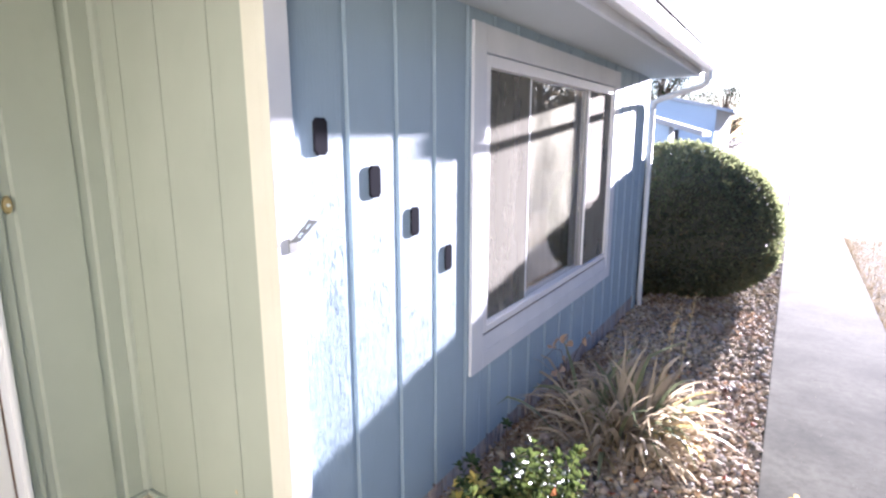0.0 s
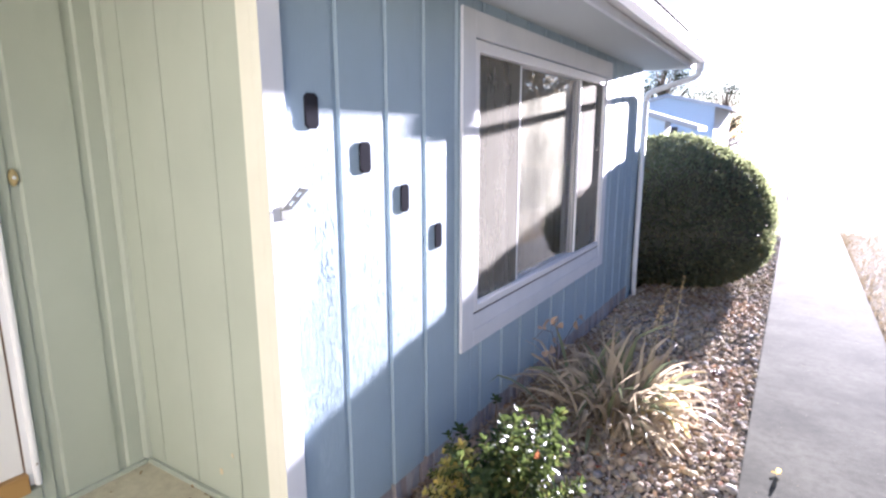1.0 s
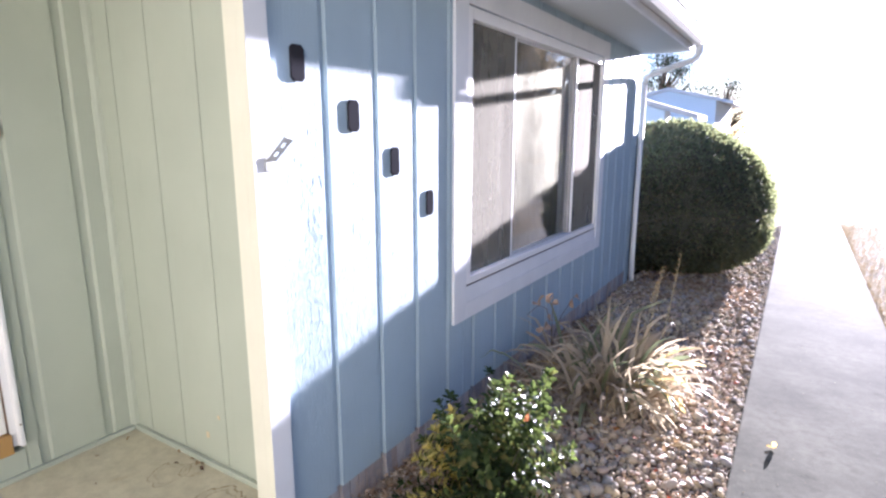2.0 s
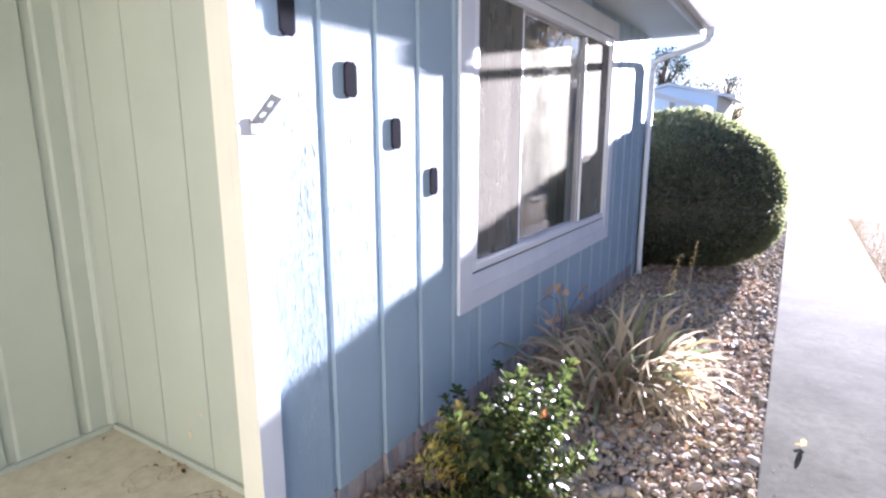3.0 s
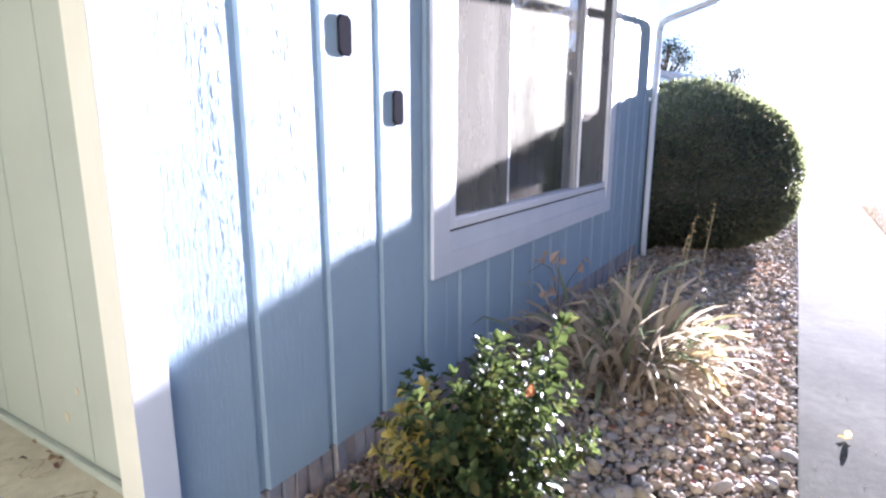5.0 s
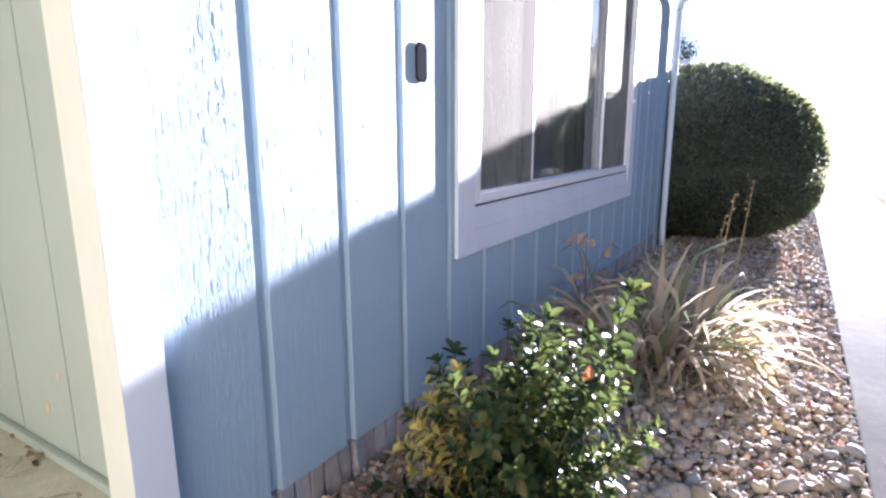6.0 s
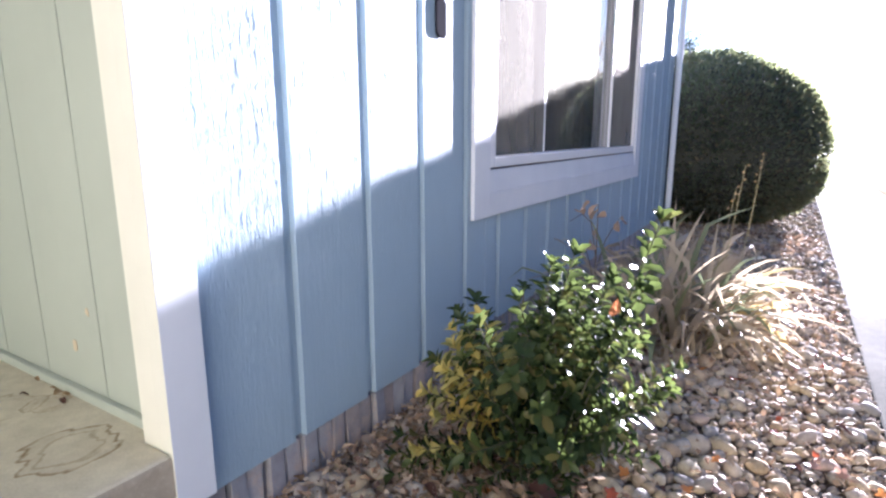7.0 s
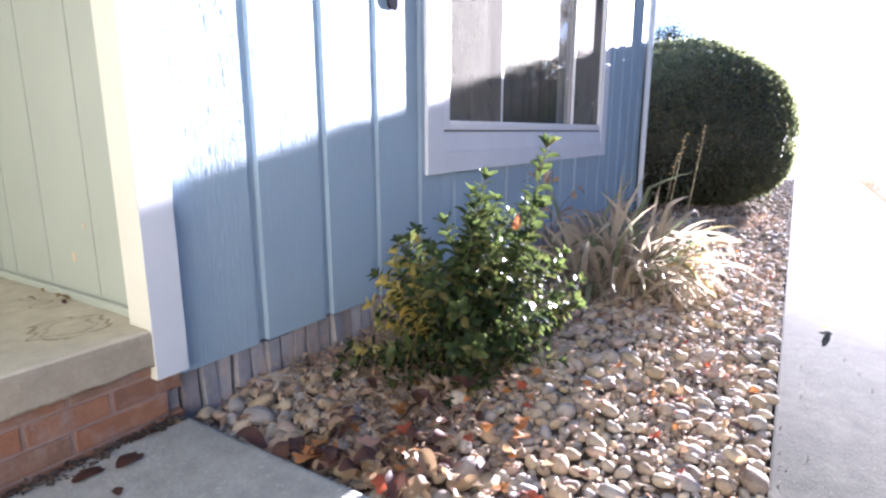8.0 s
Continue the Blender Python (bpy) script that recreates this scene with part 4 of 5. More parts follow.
# small dark sprig beside the shrub
for (x, y, z), size in (((0.219, 0.565, 0.380), 0.034), ((0.150, 0.978, 0.301), 0.030)):
    sp = empty("sprig", x, y + 0.03, 0.03, "lone bare stem with dark green leaves at its tip", "sprig")
    part("stem", tube([(x - 0.002, y + 0.03, 0.02), (x - 0.006, y + 0.01, z * 0.55), (x, y, z)], [0.004, 0.003, 0.002], 6), M["twig"], sp)
    for i in range(10):
        g = bmesh.new()
        leaf_faces(g, Vector((x, y, z - 0.004 * (i % 3))), Vector((math.cos(i * 2.4), math.sin(i * 2.4), 0.1 + 0.1 * i)), Vector((0, 0, 1)), size * (0.8 + 0.04 * i), size * 0.52, 0.3, True)
        part("leaf", g, M["leaf_green"], sp)
    keep_place(sp)


# ---- fixtures on the wall ----
def wall_bar(y, z, w):
    b = empty("metal_bar", 0.008, y, z, "small black metal bar fixed to the blue siding", "bar", "black bars on the siding")
    g = bmesh.new()
    for x, inset in ((0.0026, 0.0), (0.0050, 0.0), (0.0062, 0.004)):
        hw, hh, c = w / 2 - inset, 0.046 - inset, 0.010
        ring = [(-hw + c, -hh), (hw - c, -hh), (hw, -hh + c), (hw, hh - c), (hw - c, hh), (-hw + c, hh), (-hw, hh - c), (-hw, -hh + c)]
        now = [g.verts.new((x, y + p, z + q)) for p, q in ring]
        if x > 0.003:
            for k in range(8):
                g.faces.new((last[k], last[(k + 1) % 8], now[(k + 1) % 8], now[k]))
        else:
            g.faces.new(list(reversed(now)))
        last = now
    g.faces.new(last)
    part("bar", g, M["metal"], b)
    for dz in (-0.03, 0.03):
        part("pin", tube([(-0.002, y, z + dz), (0.0028, y, z + dz)], 0.003, 8), M["metal"], b)
    keep_place(b)


for y, z, w in ((0.150, 1.437, 0.050), (0.362, 1.310, 0.052), (0.560, 1.170, 0.048), (0.766, 1.013, 0.048)):
    wall_bar(y, z, w)

# bent strap with two holes, on the corner board
br = empty("strap_bracket", 0.03, 0.02, 1.17, "dull grey bent metal strap with two holes on the corner board", "bracket")
g = bmesh.new()
A, B = Vector((0.036, 0.020, 1.192)), Vector((0.084, 0.036, 1.246))
ax = (B - A)
wd = Vector((-0.25, 1.0, -0.2)).normalized() * 0.0175
L = 10
rows_b = []
for i in range(L + 1):
    c = A + ax * (i / L)
    rows_b.append([g.verts.new(c - wd), g.verts.new(c - wd * 0.45), g.verts.new(c + wd * 0.45), g.verts.new(c + wd)])
for i in range(L):
    for k in range(3):
        if k == 1 and i in (2, 3, 6, 7):
            continue
        g.faces.new((rows_b[i][k], rows_b[i][k + 1], rows_b[i + 1][k + 1], rows_b[i + 1][k]))
st = part("strap", g, M["pale_metal"], br)
sm = st.modifiers.new("gauge", "SOLIDIFY")
sm.thickness = 0.0025
part("foot", box(0.0312, 0.0345, 0.002, 0.030, 1.168, 1.202, 0.001), M["pale_metal"], br)
keep_place(br)

# chips in the porch paint
for x, z, r in ((-0.238, 0.436, 0.007), (-0.299, 0.364, 0.010)):
    g = bmesh.new()
    rnd = random.Random(int(z * 1000))
    vs = [g.verts.new((x + r * rnd.uniform(0.5, 1) * math.cos(a * 0.785), -0.0012, z + 1.5 * r * rnd.uniform(0.5, 1) * math.sin(a * 0.785))) for a in range(8)]
    f = g.faces.new(vs)
    e = bmesh.ops.extrude_face_region(g, geom=[f])
    for v in e["geom"]:
        if isinstance(v, bmesh.types.BMVert):
            v.co.y += 0.001
    bmesh.ops.recalc_face_normals(g, faces=g.faces[:])
    part("paint_chip", g, M["bare_wood"], back, "tan chipped spot").matrix_parent_inverse = Matrix.Translation(back.location).inverted()

# ---- distance ----
def far_tree(x, y, height, spread, seed, mat, label, clumps=46, per=60, low=0.28, leaf=0.16):
    t = empty("tree", x, y, -0.05, label, "tree")
    r = random.Random(seed)
    top = height * 0.8
    part("trunk", tube([(x, y, -0.1), (x + 0.1, y, height * 0.3), (x, y + 0.1, top)], [spread * 0.08, spread * 0.06, 0.03], 8), M["twig"], t)
    g = bmesh.new()
    lf = bmesh.new()
    for k in range(clumps):
        az, u = r.uniform(0, 6.283), r.random()
        z = height * (low + (1 - low) * u)
        rad = spread * math.sin(math.pi * (0.12 + 0.83 * u)) * r.uniform(0.35, 1.0)
        c = Vector((x + rad * math.cos(az), y + rad * math.sin(az), z))
        tube([(x, y, z * 0.7), tuple(c)], [0.04, 0.012], 5, g)
        cr = spread * r.uniform(0.16, 0.30)
        for q in range(per):
            d = Vector((r.gauss(0, 1), r.gauss(0, 1), r.gauss(0, 0.8))) * (cr * 0.55)
            leaf_faces(lf, c + d, Vector((r.gauss(0, 1), r.gauss(0, 1), r.gauss(-0.3, 1))), Vector((r.gauss(0, 1), r.gauss(0, 1), 1)), leaf * spread / 2, leaf * 0.56 * spread / 2)
    part("limb", g, M["twig"], t)
    part("crown", lf, M[mat], t)
    keep_place(t)


far_tree(-3.3, 21.0, 4.1, 1.6, 1, "leaf_far", "dark leafy tree beyond the neighbouring roofs", 75, 60, 0.3, 0.11)
far_tree(-1.2, 21.0, 3.1, 1.2, 2, "leaf_far", "small leafy tree beyond the neighbouring roofs", 60, 50, 0.3, 0.11)
# trees mirrored in the panes; the row runs on unseen to dim the upper wall
for i in range(26):
    a = radians(14.5 + 4.0 * i)
    d = 23 - 8 * min(i / 10, 1) + 2.5 * math.sin(i * 2.3)
    far_tree(1.0 + d * math.sin(a), d * math.cos(a), d * ((0.26 if 0 < i < 7 else 0.13) + 0.03 * math.sin(i * 1.7) ** 2 + 0.035 * max(0, min(i - 3, 9))), d * (0.10 + 0.014 * math.sin(i * 1.1)), 30 + i, "leaf_autumn", "tan tree out of view, for pane reflections and shading the wall", 110 if i < 7 else 45, 60, 0.06)


# leaf belt added out of view to block horizon glow in the reflections
g = bmesh.new()
r = random.Random(6)
for _ in range(7000):
    a, d = radians(r.uniform(12.5, 64)), r.uniform(26, 28)
    z = r.uniform(0, 1) ** 0.8 * (1.6 + 0.4 * noise.noise(Vector((a * 14, 0, 3))))
    leaf_faces(g, Vector((1 + d * math.sin(a), d * math.cos(a), z)), Vector((r.gauss(0, 1), r.gauss(0, 1), r.gauss(0, 1))), Vector((r.gauss(0, 1), r.gauss(0, 1), 1)), 0.5, 0.3)
tagged(mesh_object("far_hedgerow", g, M["leaf_autumn"]), "unseen tan leaf belt added to cover the low sky in the panes", "hedge", kind="stuff")


def neighbour(name, x_eave, z_eave, x_ridge, z_ridge, y0, y1, label, gable):
    h = empty(name, x_ridge, y0, -0.3, label, "house")
    xl = 2 * x_ridge - x_eave
    part("wall", prism([(xl + 0.4, -0.3), (x_eave - 0.4, -0.3), (x_eave - 0.4, z_eave + 0.4 * (z_ridge - z_eave) / (x_eave - x_ridge) - 0.01), (x_ridge, z_ridge - 0.01), (xl + 0.4, z_eave + 0.4 * (z_ridge - z_eave) / (x_eave - x_ridge) - 0.01)], "y", y0 + 0.08, y1), M["far_blue"], h)
    part("roof", prism([(x_eave, z_eave), (x_eave, z_eave + 0.06), (x_ridge, z_ridge + 0.07), (xl, z_eave + 0.06), (xl, z_eave), (x_ridge, z_ridge)], "y", y0, y1 + 0.3), M["far_roof"], h)
    if gable:
        part("rake_board", prism([(x_eave, z_eave - 0.01), (x_eave, z_eave + 0.055), (x_ridge, z_ridge + 0.065), (xl, z_eave + 0.055), (xl, z_eave - 0.01), (x_ridge, z_ridge)], "y", y0 - 0.03, y0 - 0.001), M["trim"], h)
        part("window", box(x_ridge - 0.6, x_ridge + 0.3, y0 + 0.05, y0 + 0.079, z_ridge - 1.5, z_ridge - 0.75), M["dark_fill"], h)
    keep_place(h)


neighbour("neighbour_house", 0.06, 1.44, -3.4, 2.5, 6.5, 6.95, "next house with a pale low roof behind the bush", False)
neighbour("neighbour_house", -0.3, 2.0, -1.82, 2.36, 14.3, 18.0, "blue gabled house farther along the walk", True)

# ---- bricks, stones and leaves ----
found = empty("foundation", -0.02, 1.9, 0, "row of upright painted bricks under the siding", "foundation", kind="structure")
part("mortar", box(-0.13, -0.021, 0.003, 3.80, -0.1, 0.1455), M["old_mortar"], found)
rnd = random.Random(8)
shape = [bpy.data.meshes.new("brick") for _ in range(4)]
for me in shape:
    bm = box(-0.02, 0.02, -0.0185 + rnd.uniform(-.0012, .0012), 0.0185 + rnd.uniform(-.0012, .0012), -0.13, 0.0, 0.0025)
    bm.normal_update()
    bm.to_mesh(me)
    bm.free()
    me.materials.append(M["grey_brick"])
y = 0.012
while y < 3.78:
    b = new("brick", shape[rnd.randrange(4)])
    b.parent = found
    b.matrix_parent_inverse = Matrix.Translation(found.location).inverted()
    b.matrix_basis = pose(-0.028 + rnd.uniform(-.004, .004), y, 0.142, rnd.uniform(-3.5, 3.5), rnd.uniform(-3, 3), rnd.uniform(-9, 9))
    y += rnd.uniform(0.0432, 0.0455)

def brick_mesh(height):
    me = bpy.data.meshes.new("brick")
    bm = box(-0.03, 0.0115, -0.0655, 0.0655, 0, height, 0.002)
    bm.normal_update(), bm.to_mesh(me), bm.free()
    me.materials.append(M["red_brick"])
    return me


whole, cut_ = brick_mesh(0.0395), brick_mesh(0.0245)
for row, (z, me) in enumerate(((0.174, cut_), (0.1285, whole), (0.083, whole), (0.0375, whole))):
    for k in range(22):
        b = new("brick", me)
        b.parent = PORCH
        b.matrix_parent_inverse = Matrix.Translation(PORCH.location).inverted()
        b.matrix_basis = pose(rnd.uniform(-.001, .001), -0.0375 - 0.139 * k - (0.0 if row % 2 else 0.0695) + (0.139 if not row % 2 else 0.0), z, 0, 0, rnd.uniform(-0.5, 0.5))
        if not row % 2 and k == 0:
            b.matrix_basis = pose(0, -0.037, z) @ Matrix.Diagonal((1, 0.5, 1, 1))

ico = bmesh.new()
bmesh.ops.create_icosphere(ico, subdivisions=2, radius=1)
ICO_V = np.array([v.co[:] for v in ico.verts])
ICO_F = [[v.index for v in f.verts] for f in ico.faces]
ico.free()
ico = bmesh.new()
bmesh.ops.create_icosphere(ico, subdivisions=1, radius=1)
LOW_V = np.array([v.co[:] for v in ico.verts])
LOW_F = [[v.index for v in f.verts] for f in ico.faces]
ico.free()
rnd = random.Random(77)


def pebble(verts, seed):
    """A worn river stone: a ball pressed flat and knocked about."""
    o = Vector((seed * 3.1, seed * 1.7, seed * 0.9))
    return np.array([Vector(v) * (1 + 0.34 * noise.noise(Vector(v) * 0.9 + o) + 0.10 * noise.noise(Vector(v) * 2.3 + o)) for v in verts])


FORMS = [pebble(ICO_V, k) for k in range(14)]
LOWS = [pebble(LOW_V, k + 40) for k in range(8)]
MESHES = []
for f in FORMS:
    me = bpy.data.meshes.new("stone")
    me.from_pydata([tuple(v) for v in f], [], ICO_F)
    me.materials.append(M["stone"])
    me.polygons.foreach_set("use_smooth", [True] * len(me.polygons))
    MESHES.append(me)

spots = []
cells = {}


def room(x, y, r):
    ci, cj = int(x / 0.045), int(y / 0.045)
    for i in range(ci - 1, ci + 2):
        for j in range(cj - 1, cj + 2):
            for a, b, q in cells.get((i, j), ()):
                if (a - x) ** 2 + (b - y) ** 2 < (0.80 * (r + q)) ** 2:
                    return False
    cells.setdefault((ci, cj), []).append((x, y, r))
    return True


def litter(x, y):
    """Where leaf litter lies rather than stones: round the shrub and along the siding."""
    return math.exp(-((x - 0.24) / 0.20) ** 2 - ((y - 0.54) / 0.27) ** 2)


for big, tries in ((1, 13000), (0, 95000)):
    for _ in range(tries):
        y = 0.035 + (rnd.random() ** 1.35) * 8.0
        x = rnd.uniform(0.0, 1.06)
        r = 0.0118 + 0.0140 * rnd.random() ** 2.4 if big else rnd.uniform(0.0055, 0.0122)
        if y > 2.5:
            r *= 1.1
        if big and y < 0.30:
            r *= 1.25 if x < 0.34 else 1.08
        if big and ((0.16 < x < 0.60 and 0.26 < y < 0.60 and rnd.random() < 0.7) or (0.34 < x < 0.50 and 0.12 < y < 0.30 and rnd.random() < 0.25)):
            continue
        if x > 0.75:
            r *= 0.85
        if rnd.random() < litter(x, y) * (1.05 if big else 0.8):
            continue
        if y < 0.03 + r * 1.4 or x < r * 0.6 or x > 1.037 - r * 0.95:
            continue
        if room(x, y, r):
            spots.append((y, x, r, rnd.random(), rnd.random(), rnd.random(), rnd.randrange(1000)))
spots.sort()
bed = bpy.data.objects["gravel_bed"]
rest_v, rest_f = [], []
for n_, (y, x, r, a, b, c, k) in enumerate(spots):
    lift = 0.011 if r > 0.0124 else 0.004
    place = pose(x, y, (bed_height(x, y) + r * 0.28 + lift if x < 1.03 else r * 0.45), (b - 0.5) * 50, (c - 0.5) * 50, a * 360)
    size = (r * (1.02 + 0.42 * b), r * (0.82 + 0.28 * c), r * (0.58 + 0.36 * a))
    if n_ < 300:
        s_ = new("stone", MESHES[k % len(MESHES)])
        s_.parent = bed
        s_.matrix_basis = place @ Matrix.Diagonal((*size, 1))
    else:
        src, fs = (FORMS[k % len(FORMS)], ICO_F) if y < 2.6 else (LOWS[k % len(LOWS)], LOW_F)
        m = np.array((place @ Matrix.Diagonal((*size, 1))).to_3x3())
        o = len(rest_v)
        rest_v.extend((src @ m.T + np.array(place.translation)).tolist())
        rest_f.extend([[i + o for i in f] for f in fs])
me = bpy.data.meshes.new("gravel")
me.from_pydata(rest_v, [], rest_f)
me.materials.append(M["stones"])
me.polygons.foreach_set("use_smooth", [True] * len(me.polygons))
tagged(new("gravel", me), "tan and grey rounded river stones filling the bed", "gravel", kind="stuff")


def maple(bm, size, rnd):
    """A five-lobed leaf, curled at its tips."""
    c = bm.verts.new((0, 0, 0.003))
    ring = []
    n = 35
    bend = rnd.uniform(0.5, 2.5)
    for i in range(n):
        a = 2 * math.pi * i / n
        rr = size * (0.60 + 0.40 * abs(math.cos(2.5 * a)) ** 1.3) * (0.55 + 0.45 * math.cos(a / 2) ** 2) * rnd.uniform(0.94, 1.06)
        ring.append(bm.verts.new((rr * math.cos(a), rr * math.sin(a), 0.3 * size * (rr / size) ** 2 * (0.4 + math.sin(2 * a + bend)))))
    for i in range(n):
        bm.faces.new((c, ring[i], ring[(i + 1) % n]))
    tube([(-size * 0.3, 0, 0.0), (-size * 1.0, 0.1 * size, 0.006)], [0.0009, 0.0006], 4, bm)


def ovate(bm, half, wide, rnd):
    """A plain pointed leaf, rolled in at its edges."""
    rows_o = []
    curl = rnd.uniform(0.3, 0.9)
    for i in range(8):
        k = i / 7
        w = wide * math.sin(math.pi * (0.06 + 0.9 * k)) ** 0.8 * rnd.uniform(0.88, 1.08)
        x = -half + 2 * half * k
        z = 0.012 * math.sin(math.pi * k * 1.3 + curl)
        rows_o.append([bm.verts.new((x, s * w, z + curl * abs(s) * w * 0.7)) for s in (-1, -0.5, 0, 0.5, 1)])
    for p, q in zip(rows_o, rows_o[1:]):
        for i in range(4):
            bm.faces.new((p[i], p[i + 1], q[i + 1], q[i]))


LEAVES = []
for nm, col, lab in (("leaf_red", (0.52, 0.12, 0.05), "fallen red maple leaf curled on the stones"), ("leaf_orange", (0.62, 0.26, 0.07), "fallen orange leaf on the stones"),
                     ("leaf_pink", (0.55, 0.33, 0.24), "fallen faded pink-tan maple leaf on the stones"), ("leaf_brown", (0.11, 0.05, 0.035), "fallen dark brown leaf on the stones"), ("leaf_tan", (0.38, 0.26, 0.14), "fallen dry tan leaf among the stones")):
    m = leafy(nm, [(0, col), (1, tuple(v * 0.8 for v in col))], 0.55, 0.3)
    for q in range(2):
        g = bmesh.new()
        if nm in ("leaf_brown", "leaf_tan"):
            ovate(g, 0.030, 0.017, rnd)
        else:
            maple(g, 0.03, rnd)
        g.normal_update()
        me = bpy.data.meshes.new("fallen_leaf")
        g.to_mesh(me), g.free()
        me.materials.append(m)
        me.polygons.foreach_set("use_smooth", [True] * len(me.polygons))
        LEAVES.append((nm, me, lab))


def drop(kind, x, y, z, size, turn, tip=10, flat=1.0):
    nm, me, lab = LEAVES[2 * kind + int(turn) % 2]
    o = tagged(new("fallen_leaf", me), lab, "leaf", "fallen leaves on the stones")
    o.matrix_basis = pose(x, y, z, tip, tip * 0.6, turn) @ Matrix.Diagonal((size, size, size * flat, 1))


for kind, x, y, size, turn in ((2, 0.403, 0.125, 1.0, 40), (0, 0.444, 0.195, 0.9, 100), (1, 0.345, 0.04, 0.9, 200), (3, 0.215, 0.03, 1.0, 20), (3, 0.30, 0.028, 1.0, 300), (1, 0.607, 0.36, 0.7, 60), (1, 0.633, 0.314, 0.8, 160), (1, 0.665, 0.161, 0.7, 250), (0, 0.711, 0.162, 0.8, 15), (1, 0.582, 0.457, 0.5, 75), (4, 0.639, 0.252, 1.0, 130), (3, 0.442, 0.432, 1.1, 10), (4, 0.391, 0.384, 1.0, 80), (3, 0.37, 0.06, 1.2, 150),
                               (3, 0.34, 0.16, 1.0, 250), (1, 0.33, 0.06, 0.7, 10), (4, 0.27, 0.20, 0.9, 190), (3, 0.47, 0.20, 1.0, 90), (0, 0.50, 0.055, 0.9, 10), (3, 0.45, 0.09, 1.1, 60),
                               (1, 0.56, 0.30, 0.6, 30), (0, 0.60, 0.42, 0.6, 130), (4, 0.52, 0.36, 0.7, 220), (1, 0.66, 0.60, 0.5, 45), (1, 0.70, 0.75, 0.6, 300), (0, 0.80, 0.95, 0.5, 80), (3, 0.40, 0.33, 0.9, 15)):
    drop(kind, x, y, bed_height(x, y) + 0.040, size, turn, 14)
rnd = random.Random(14)
for _ in range(120):
    x, y = rnd.gauss(0.43, 0.13), 0.04 + abs(rnd.gauss(0.02, 0.15))
    if 0.24 < x < 0.9:
        drop(rnd.choice((3, 3, 3, 4, 4, 4, 1, 2)), x, y, bed_height(x, y) + rnd.uniform(0.022, 0.042), rnd.uniform(0.35, 1.0), rnd.uniform(0, 360), rnd.uniform(-25, 25))
for _ in range(120):
    x, y = rnd.uniform(0.40, 1.0), rnd.uniform(0.1, 2.6)
    drop(rnd.choice((3, 1, 1, 0, 2, 4)), x, y, bed_height(x, y) + 0.036, rnd.uniform(0.35, 0.7), rnd.uniform(0, 360), rnd.uniform(-25, 25))
for kind, x, y, size, turn in ((3, 0.10, -0.13, 0.9, 115), (3, 0.085, -0.19, 0.8, 100), (3, 0.17, -0.19, 0.4, 160), (4, 0.045, -0.02, 0.5, 200), (3, 0.05, -0.05, 0.5, 95), (3, 0.045, -0.09, 0.5, 85)):
    drop(kind, x, y, SLAB_Z + 0.002, size * 1.2, turn, 1, 0.25)
rnd = random.Random(52)
g = bmesh.new()
for _ in range(800):
    y = -0.9 * rnd.random() ** 1.3
    wide = 0.008 + 0.016 * (0.5 + noise.noise(Vector((y * 9, 1.5, 0)))) + (0.014 if -0.24 < y < -0.14 else 0.0)
    x = 0.033 + wide * rnd.random() ** 1.6
    leaf_faces(g, Vector((x, y, SLAB_Z + 0.001 + 0.008 * rnd.random() * (1 - min((x - 0.033) / 0.05, 1)))), Vector((rnd.gauss(0, 1), rnd.gauss(0, 1), rnd.gauss(0, 0.12))), Vector((rnd.gauss(0, .3), rnd.gauss(0, .3), 1)), rnd.uniform(0.006, 0.018), rnd.uniform(0.004, 0.010), rnd.uniform(-0.4, 0.4))
tagged(mesh_object("debris", g, M["damp"]), "dark damp leaf debris along the foot of the bricks", "litter", kind="stuff")
drop(4, -0.315, -0.025, PORCH_Z + 0.005, 0.6, 110, 10)
for k, (x, y) in enumerate(((-0.435, -0.017), (-0.381, -0.06), (-0.626, -0.17), (-0.481, -0.248), (-0.646, -0.063), (-0.293, -0.035), (-0.36, -0.02))):
    drop(3 if k % 2 else 4, x, y, PORCH_Z + 0.003, 0.22 + 0.04 * (k % 3), 70 * k, 6)
drop(1, -0.02, -0.30, PORCH_Z + 0.005, 0.5, 50, 8)

# one upright yellow leaf on the walk
g = bmesh.new()
leaf_faces(g, Vector((1.163, 1.54, 0.004)), Vector((0.35, 0.1, 1)), Vector((0.3, 1, 0)), 0.028, 0.020, 0.6, True)
leaf_faces(g, Vector((1.163, 1.54, 0.004)), Vector((-0.9, -0.2, 0.25)), Vector((0, 0, 1)), 0.022, 0.014, 0.5, True)
leaf_faces(g, Vector((1.165, 1.54, 0.004)), Vector((0.9, 0.1, 0.35)), Vector((0, 0, 1)), 0.016, 0.011, 0.5, True)
tagged(mesh_object("fallen_leaf", g, M["walk_leaf"]), "curled yellow leaf lying alone on the concrete walk", "leaf", "fallen leaves on the stones")

# leaf litter under the shrub and along the siding
g = bmesh.new()
rnd = random.Random(9)
count = 0
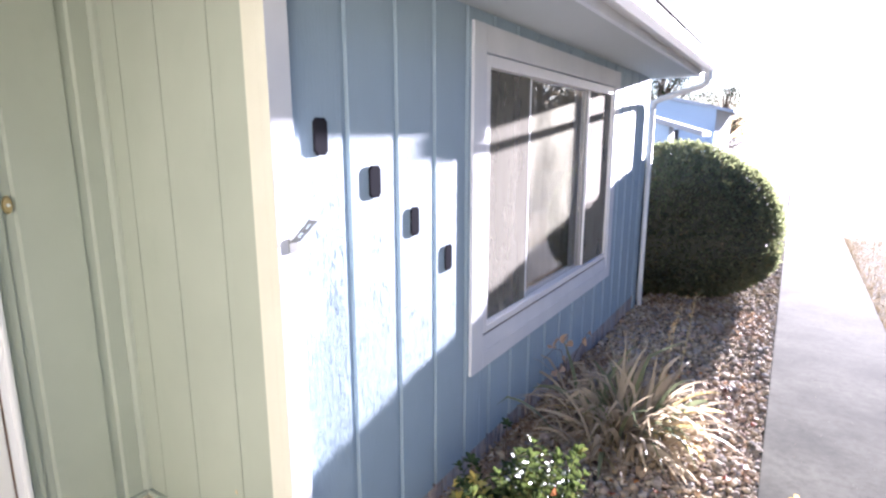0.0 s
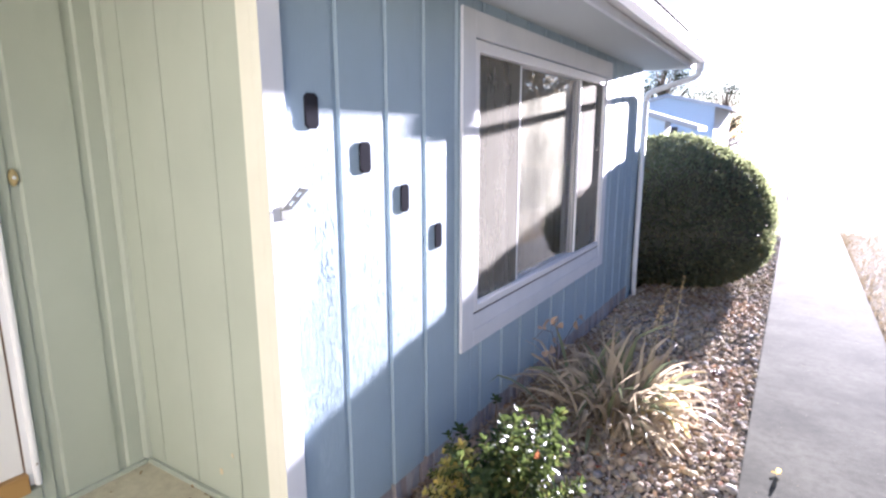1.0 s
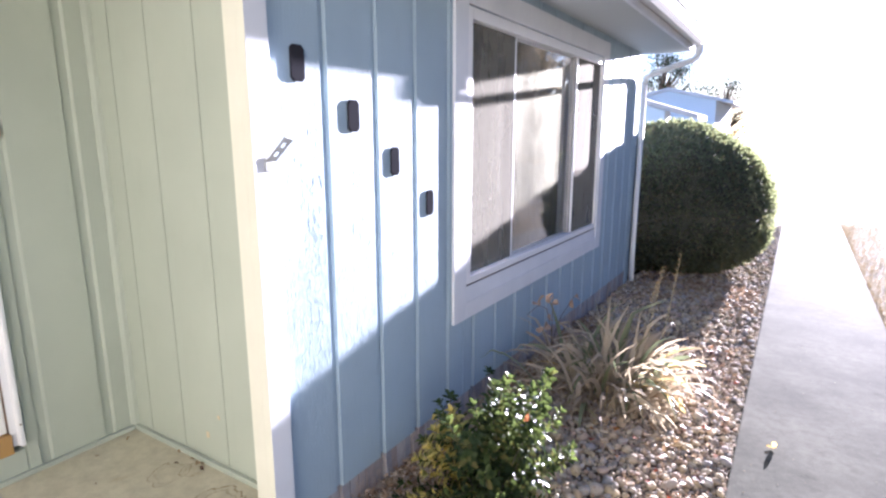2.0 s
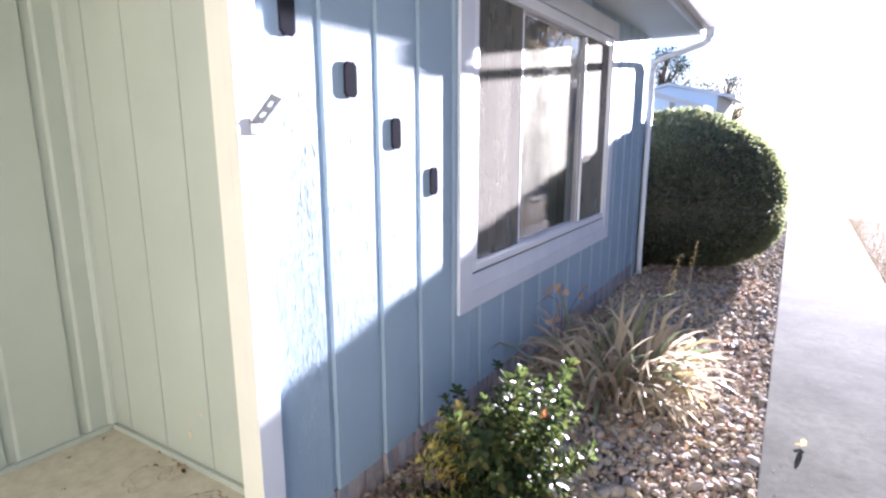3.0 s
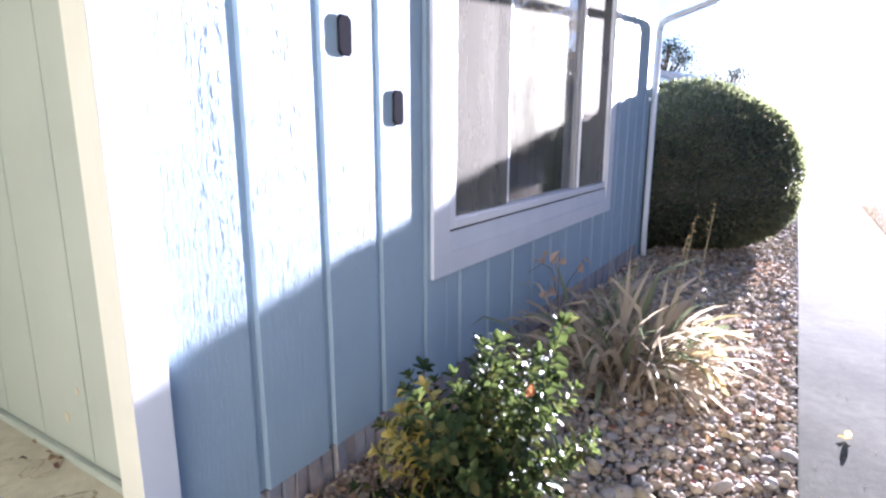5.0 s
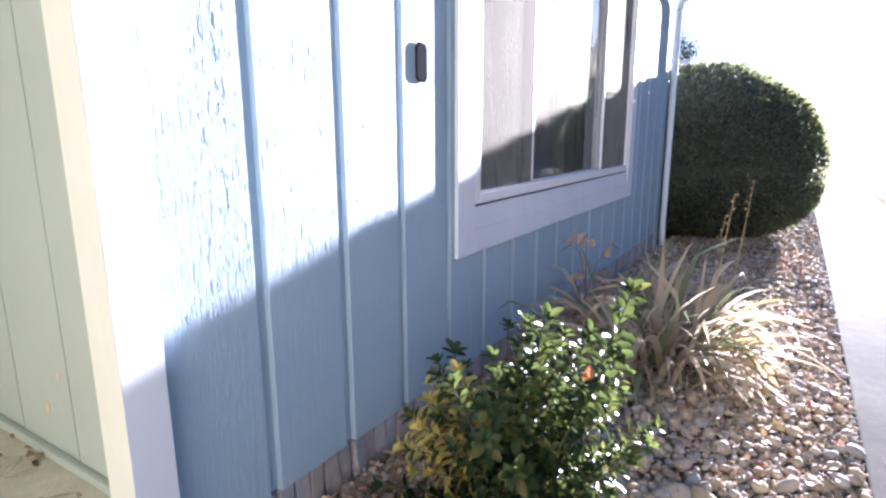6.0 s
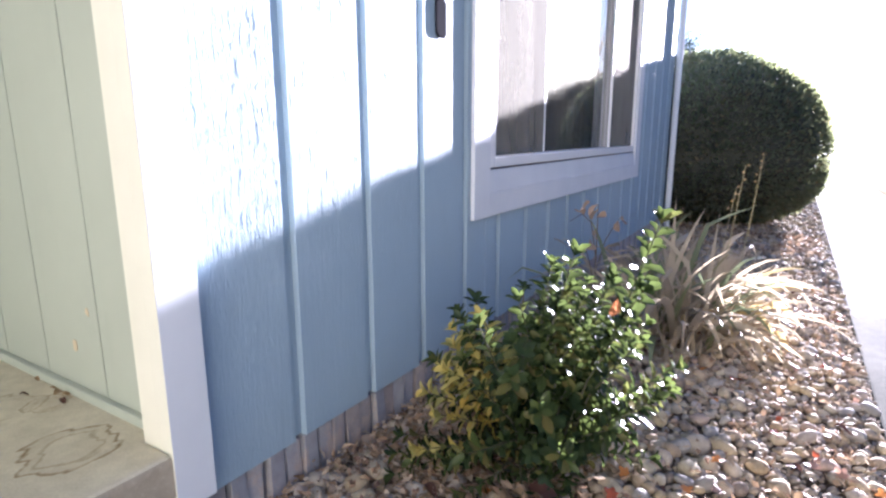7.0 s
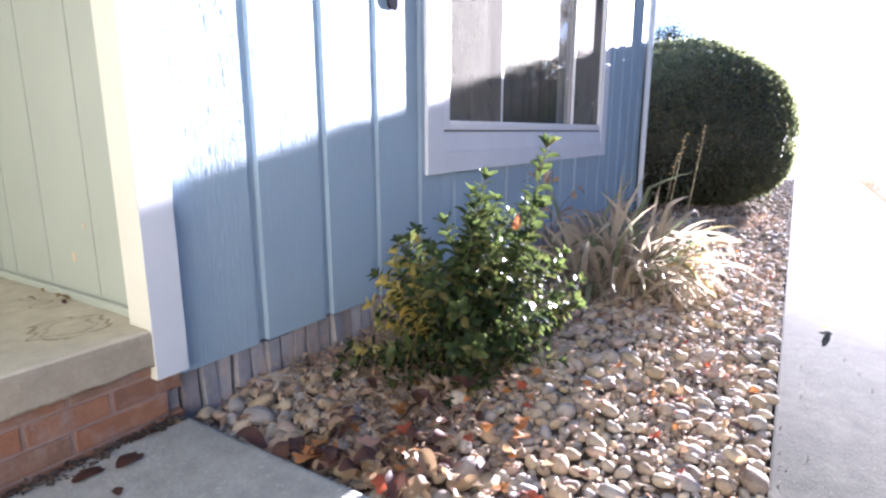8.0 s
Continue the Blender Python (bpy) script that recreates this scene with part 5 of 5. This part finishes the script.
while count < 10500:
    x, y = rnd.uniform(0.0, 1.0), rnd.uniform(0.05, 2.6)
    near = math.exp(-((x - 0.41) / 0.15) ** 2 - ((y - 0.24) / 0.17) ** 2)
    if rnd.random() > max(litter(x, y), 0.45 * near, 0.5 if x < 0.14 and y > 0.16 else 0.06):
        continue
    count += 1
    leaf_faces(g, Vector((x, y, bed_height(x, y) + rnd.uniform(0.008, 0.040))), Vector((rnd.gauss(0, 1), rnd.gauss(0, 1), rnd.gauss(0, 0.5))), Vector((rnd.gauss(0, .7), rnd.gauss(0, .7), 1)), 0.009 + 0.024 * rnd.random() ** 1.7, rnd.uniform(0.005, 0.017), rnd.uniform(-0.8, 0.9))
tagged(mesh_object("leaf_litter", g, M["litter"]), "dry crumbled leaves and bark under the shrub", "litter", kind="stuff")

# leaves blown against the foot of the bush
g = bmesh.new()
rnd = random.Random(88)
for _ in range(1100):
    x, y = rnd.uniform(0.08, 0.98), 4.05 - 0.8 * rnd.random() ** 1.8
    leaf_faces(g, Vector((x, y, bed_height(x, y) + rnd.uniform(0.014, 0.045))), Vector((rnd.gauss(0, 1), rnd.gauss(0, 1), rnd.gauss(0, 0.4))), Vector((rnd.gauss(0, .6), rnd.gauss(0, .6), 1)), rnd.uniform(0.018, 0.045), rnd.uniform(0.012, 0.028), rnd.uniform(-0.6, 0.8))
tagged(mesh_object("blown_leaves", g, M["litter"]), "dry tan and brown leaves blown against the bush", "litter", kind="stuff")

# dry grass along the far edge of the walk
g = bmesh.new()
rnd = random.Random(41)
for _ in range(17000):
    x, y = 1.75 + 1.7 * rnd.random() ** 1.5, rnd.uniform(0.0, 9.0)
    a, ln = rnd.uniform(0, 6.283), rnd.uniform(0.02, 0.055)
    p = Vector((x, y, -0.026))
    side = Vector((math.cos(a), math.sin(a), 0)) * 0.0016
    lean = Vector((rnd.gauss(0, 0.5), rnd.gauss(0, 0.5), 1)).normalized() * ln
    q = p + lean * 0.6 + Vector((0, 0, 0.008))
    lo = [g.verts.new(p - side), g.verts.new(p + side)]
    mid = [g.verts.new(q + side * 0.7), g.verts.new(q - side * 0.7)]
    tip = g.verts.new(p + lean + Vector((rnd.gauss(0, 0.008), rnd.gauss(0, 0.008), 0.004)))
    g.faces.new((lo[0], lo[1], mid[0], mid[1])), g.faces.new((mid[1], mid[0], tip))
tagged(mesh_object("dry_grass", g, M["grass"]), "short dry tan grass beside the concrete walk", "grass", kind="stuff")

# crumbs of stone and leaf on the walk
crumb_v, crumb_f = [], []
rnd = random.Random(31)
for _ in range(260):
    x, y = 1.05 + 0.68 * rnd.random() ** 1.4, 0.2 + 6.5 * rnd.random() ** 1.3
    r = rnd.uniform(0.0008, 0.0019)
    m = np.array((pose(0, 0, 0, rnd.uniform(-40, 40), rnd.uniform(-40, 40), rnd.uniform(0, 360)) @ Matrix.Diagonal((r * 1.5, r, r * 0.6, 1))).to_3x3())
    o = len(crumb_v)
    crumb_v.extend((LOWS[rnd.randrange(8)] @ m.T + np.array((x, y, 0.003 + r * 0.4))).tolist())
    crumb_f.extend([[i + o for i in f] for f in LOW_F])
me = bpy.data.meshes.new("grit")
me.from_pydata(crumb_v, [], crumb_f)
me.materials.append(M["stones"])
tagged(new("grit", me), "scattered crumbs of stone on the concrete walk", "grit", kind="stuff")


# ---- to metres ----
for me in bpy.data.meshes:
    me.transform(Matrix.Scale(UNIT, 4))
for ob in scene.objects:
    if ob.type in ("MESH", "EMPTY"):
        ob.location *= UNIT
        inv = ob.matrix_parent_inverse.copy()
        inv.translation *= UNIT
        ob.matrix_parent_inverse = inv
        for mod in ob.modifiers:
            mod.thickness *= UNIT
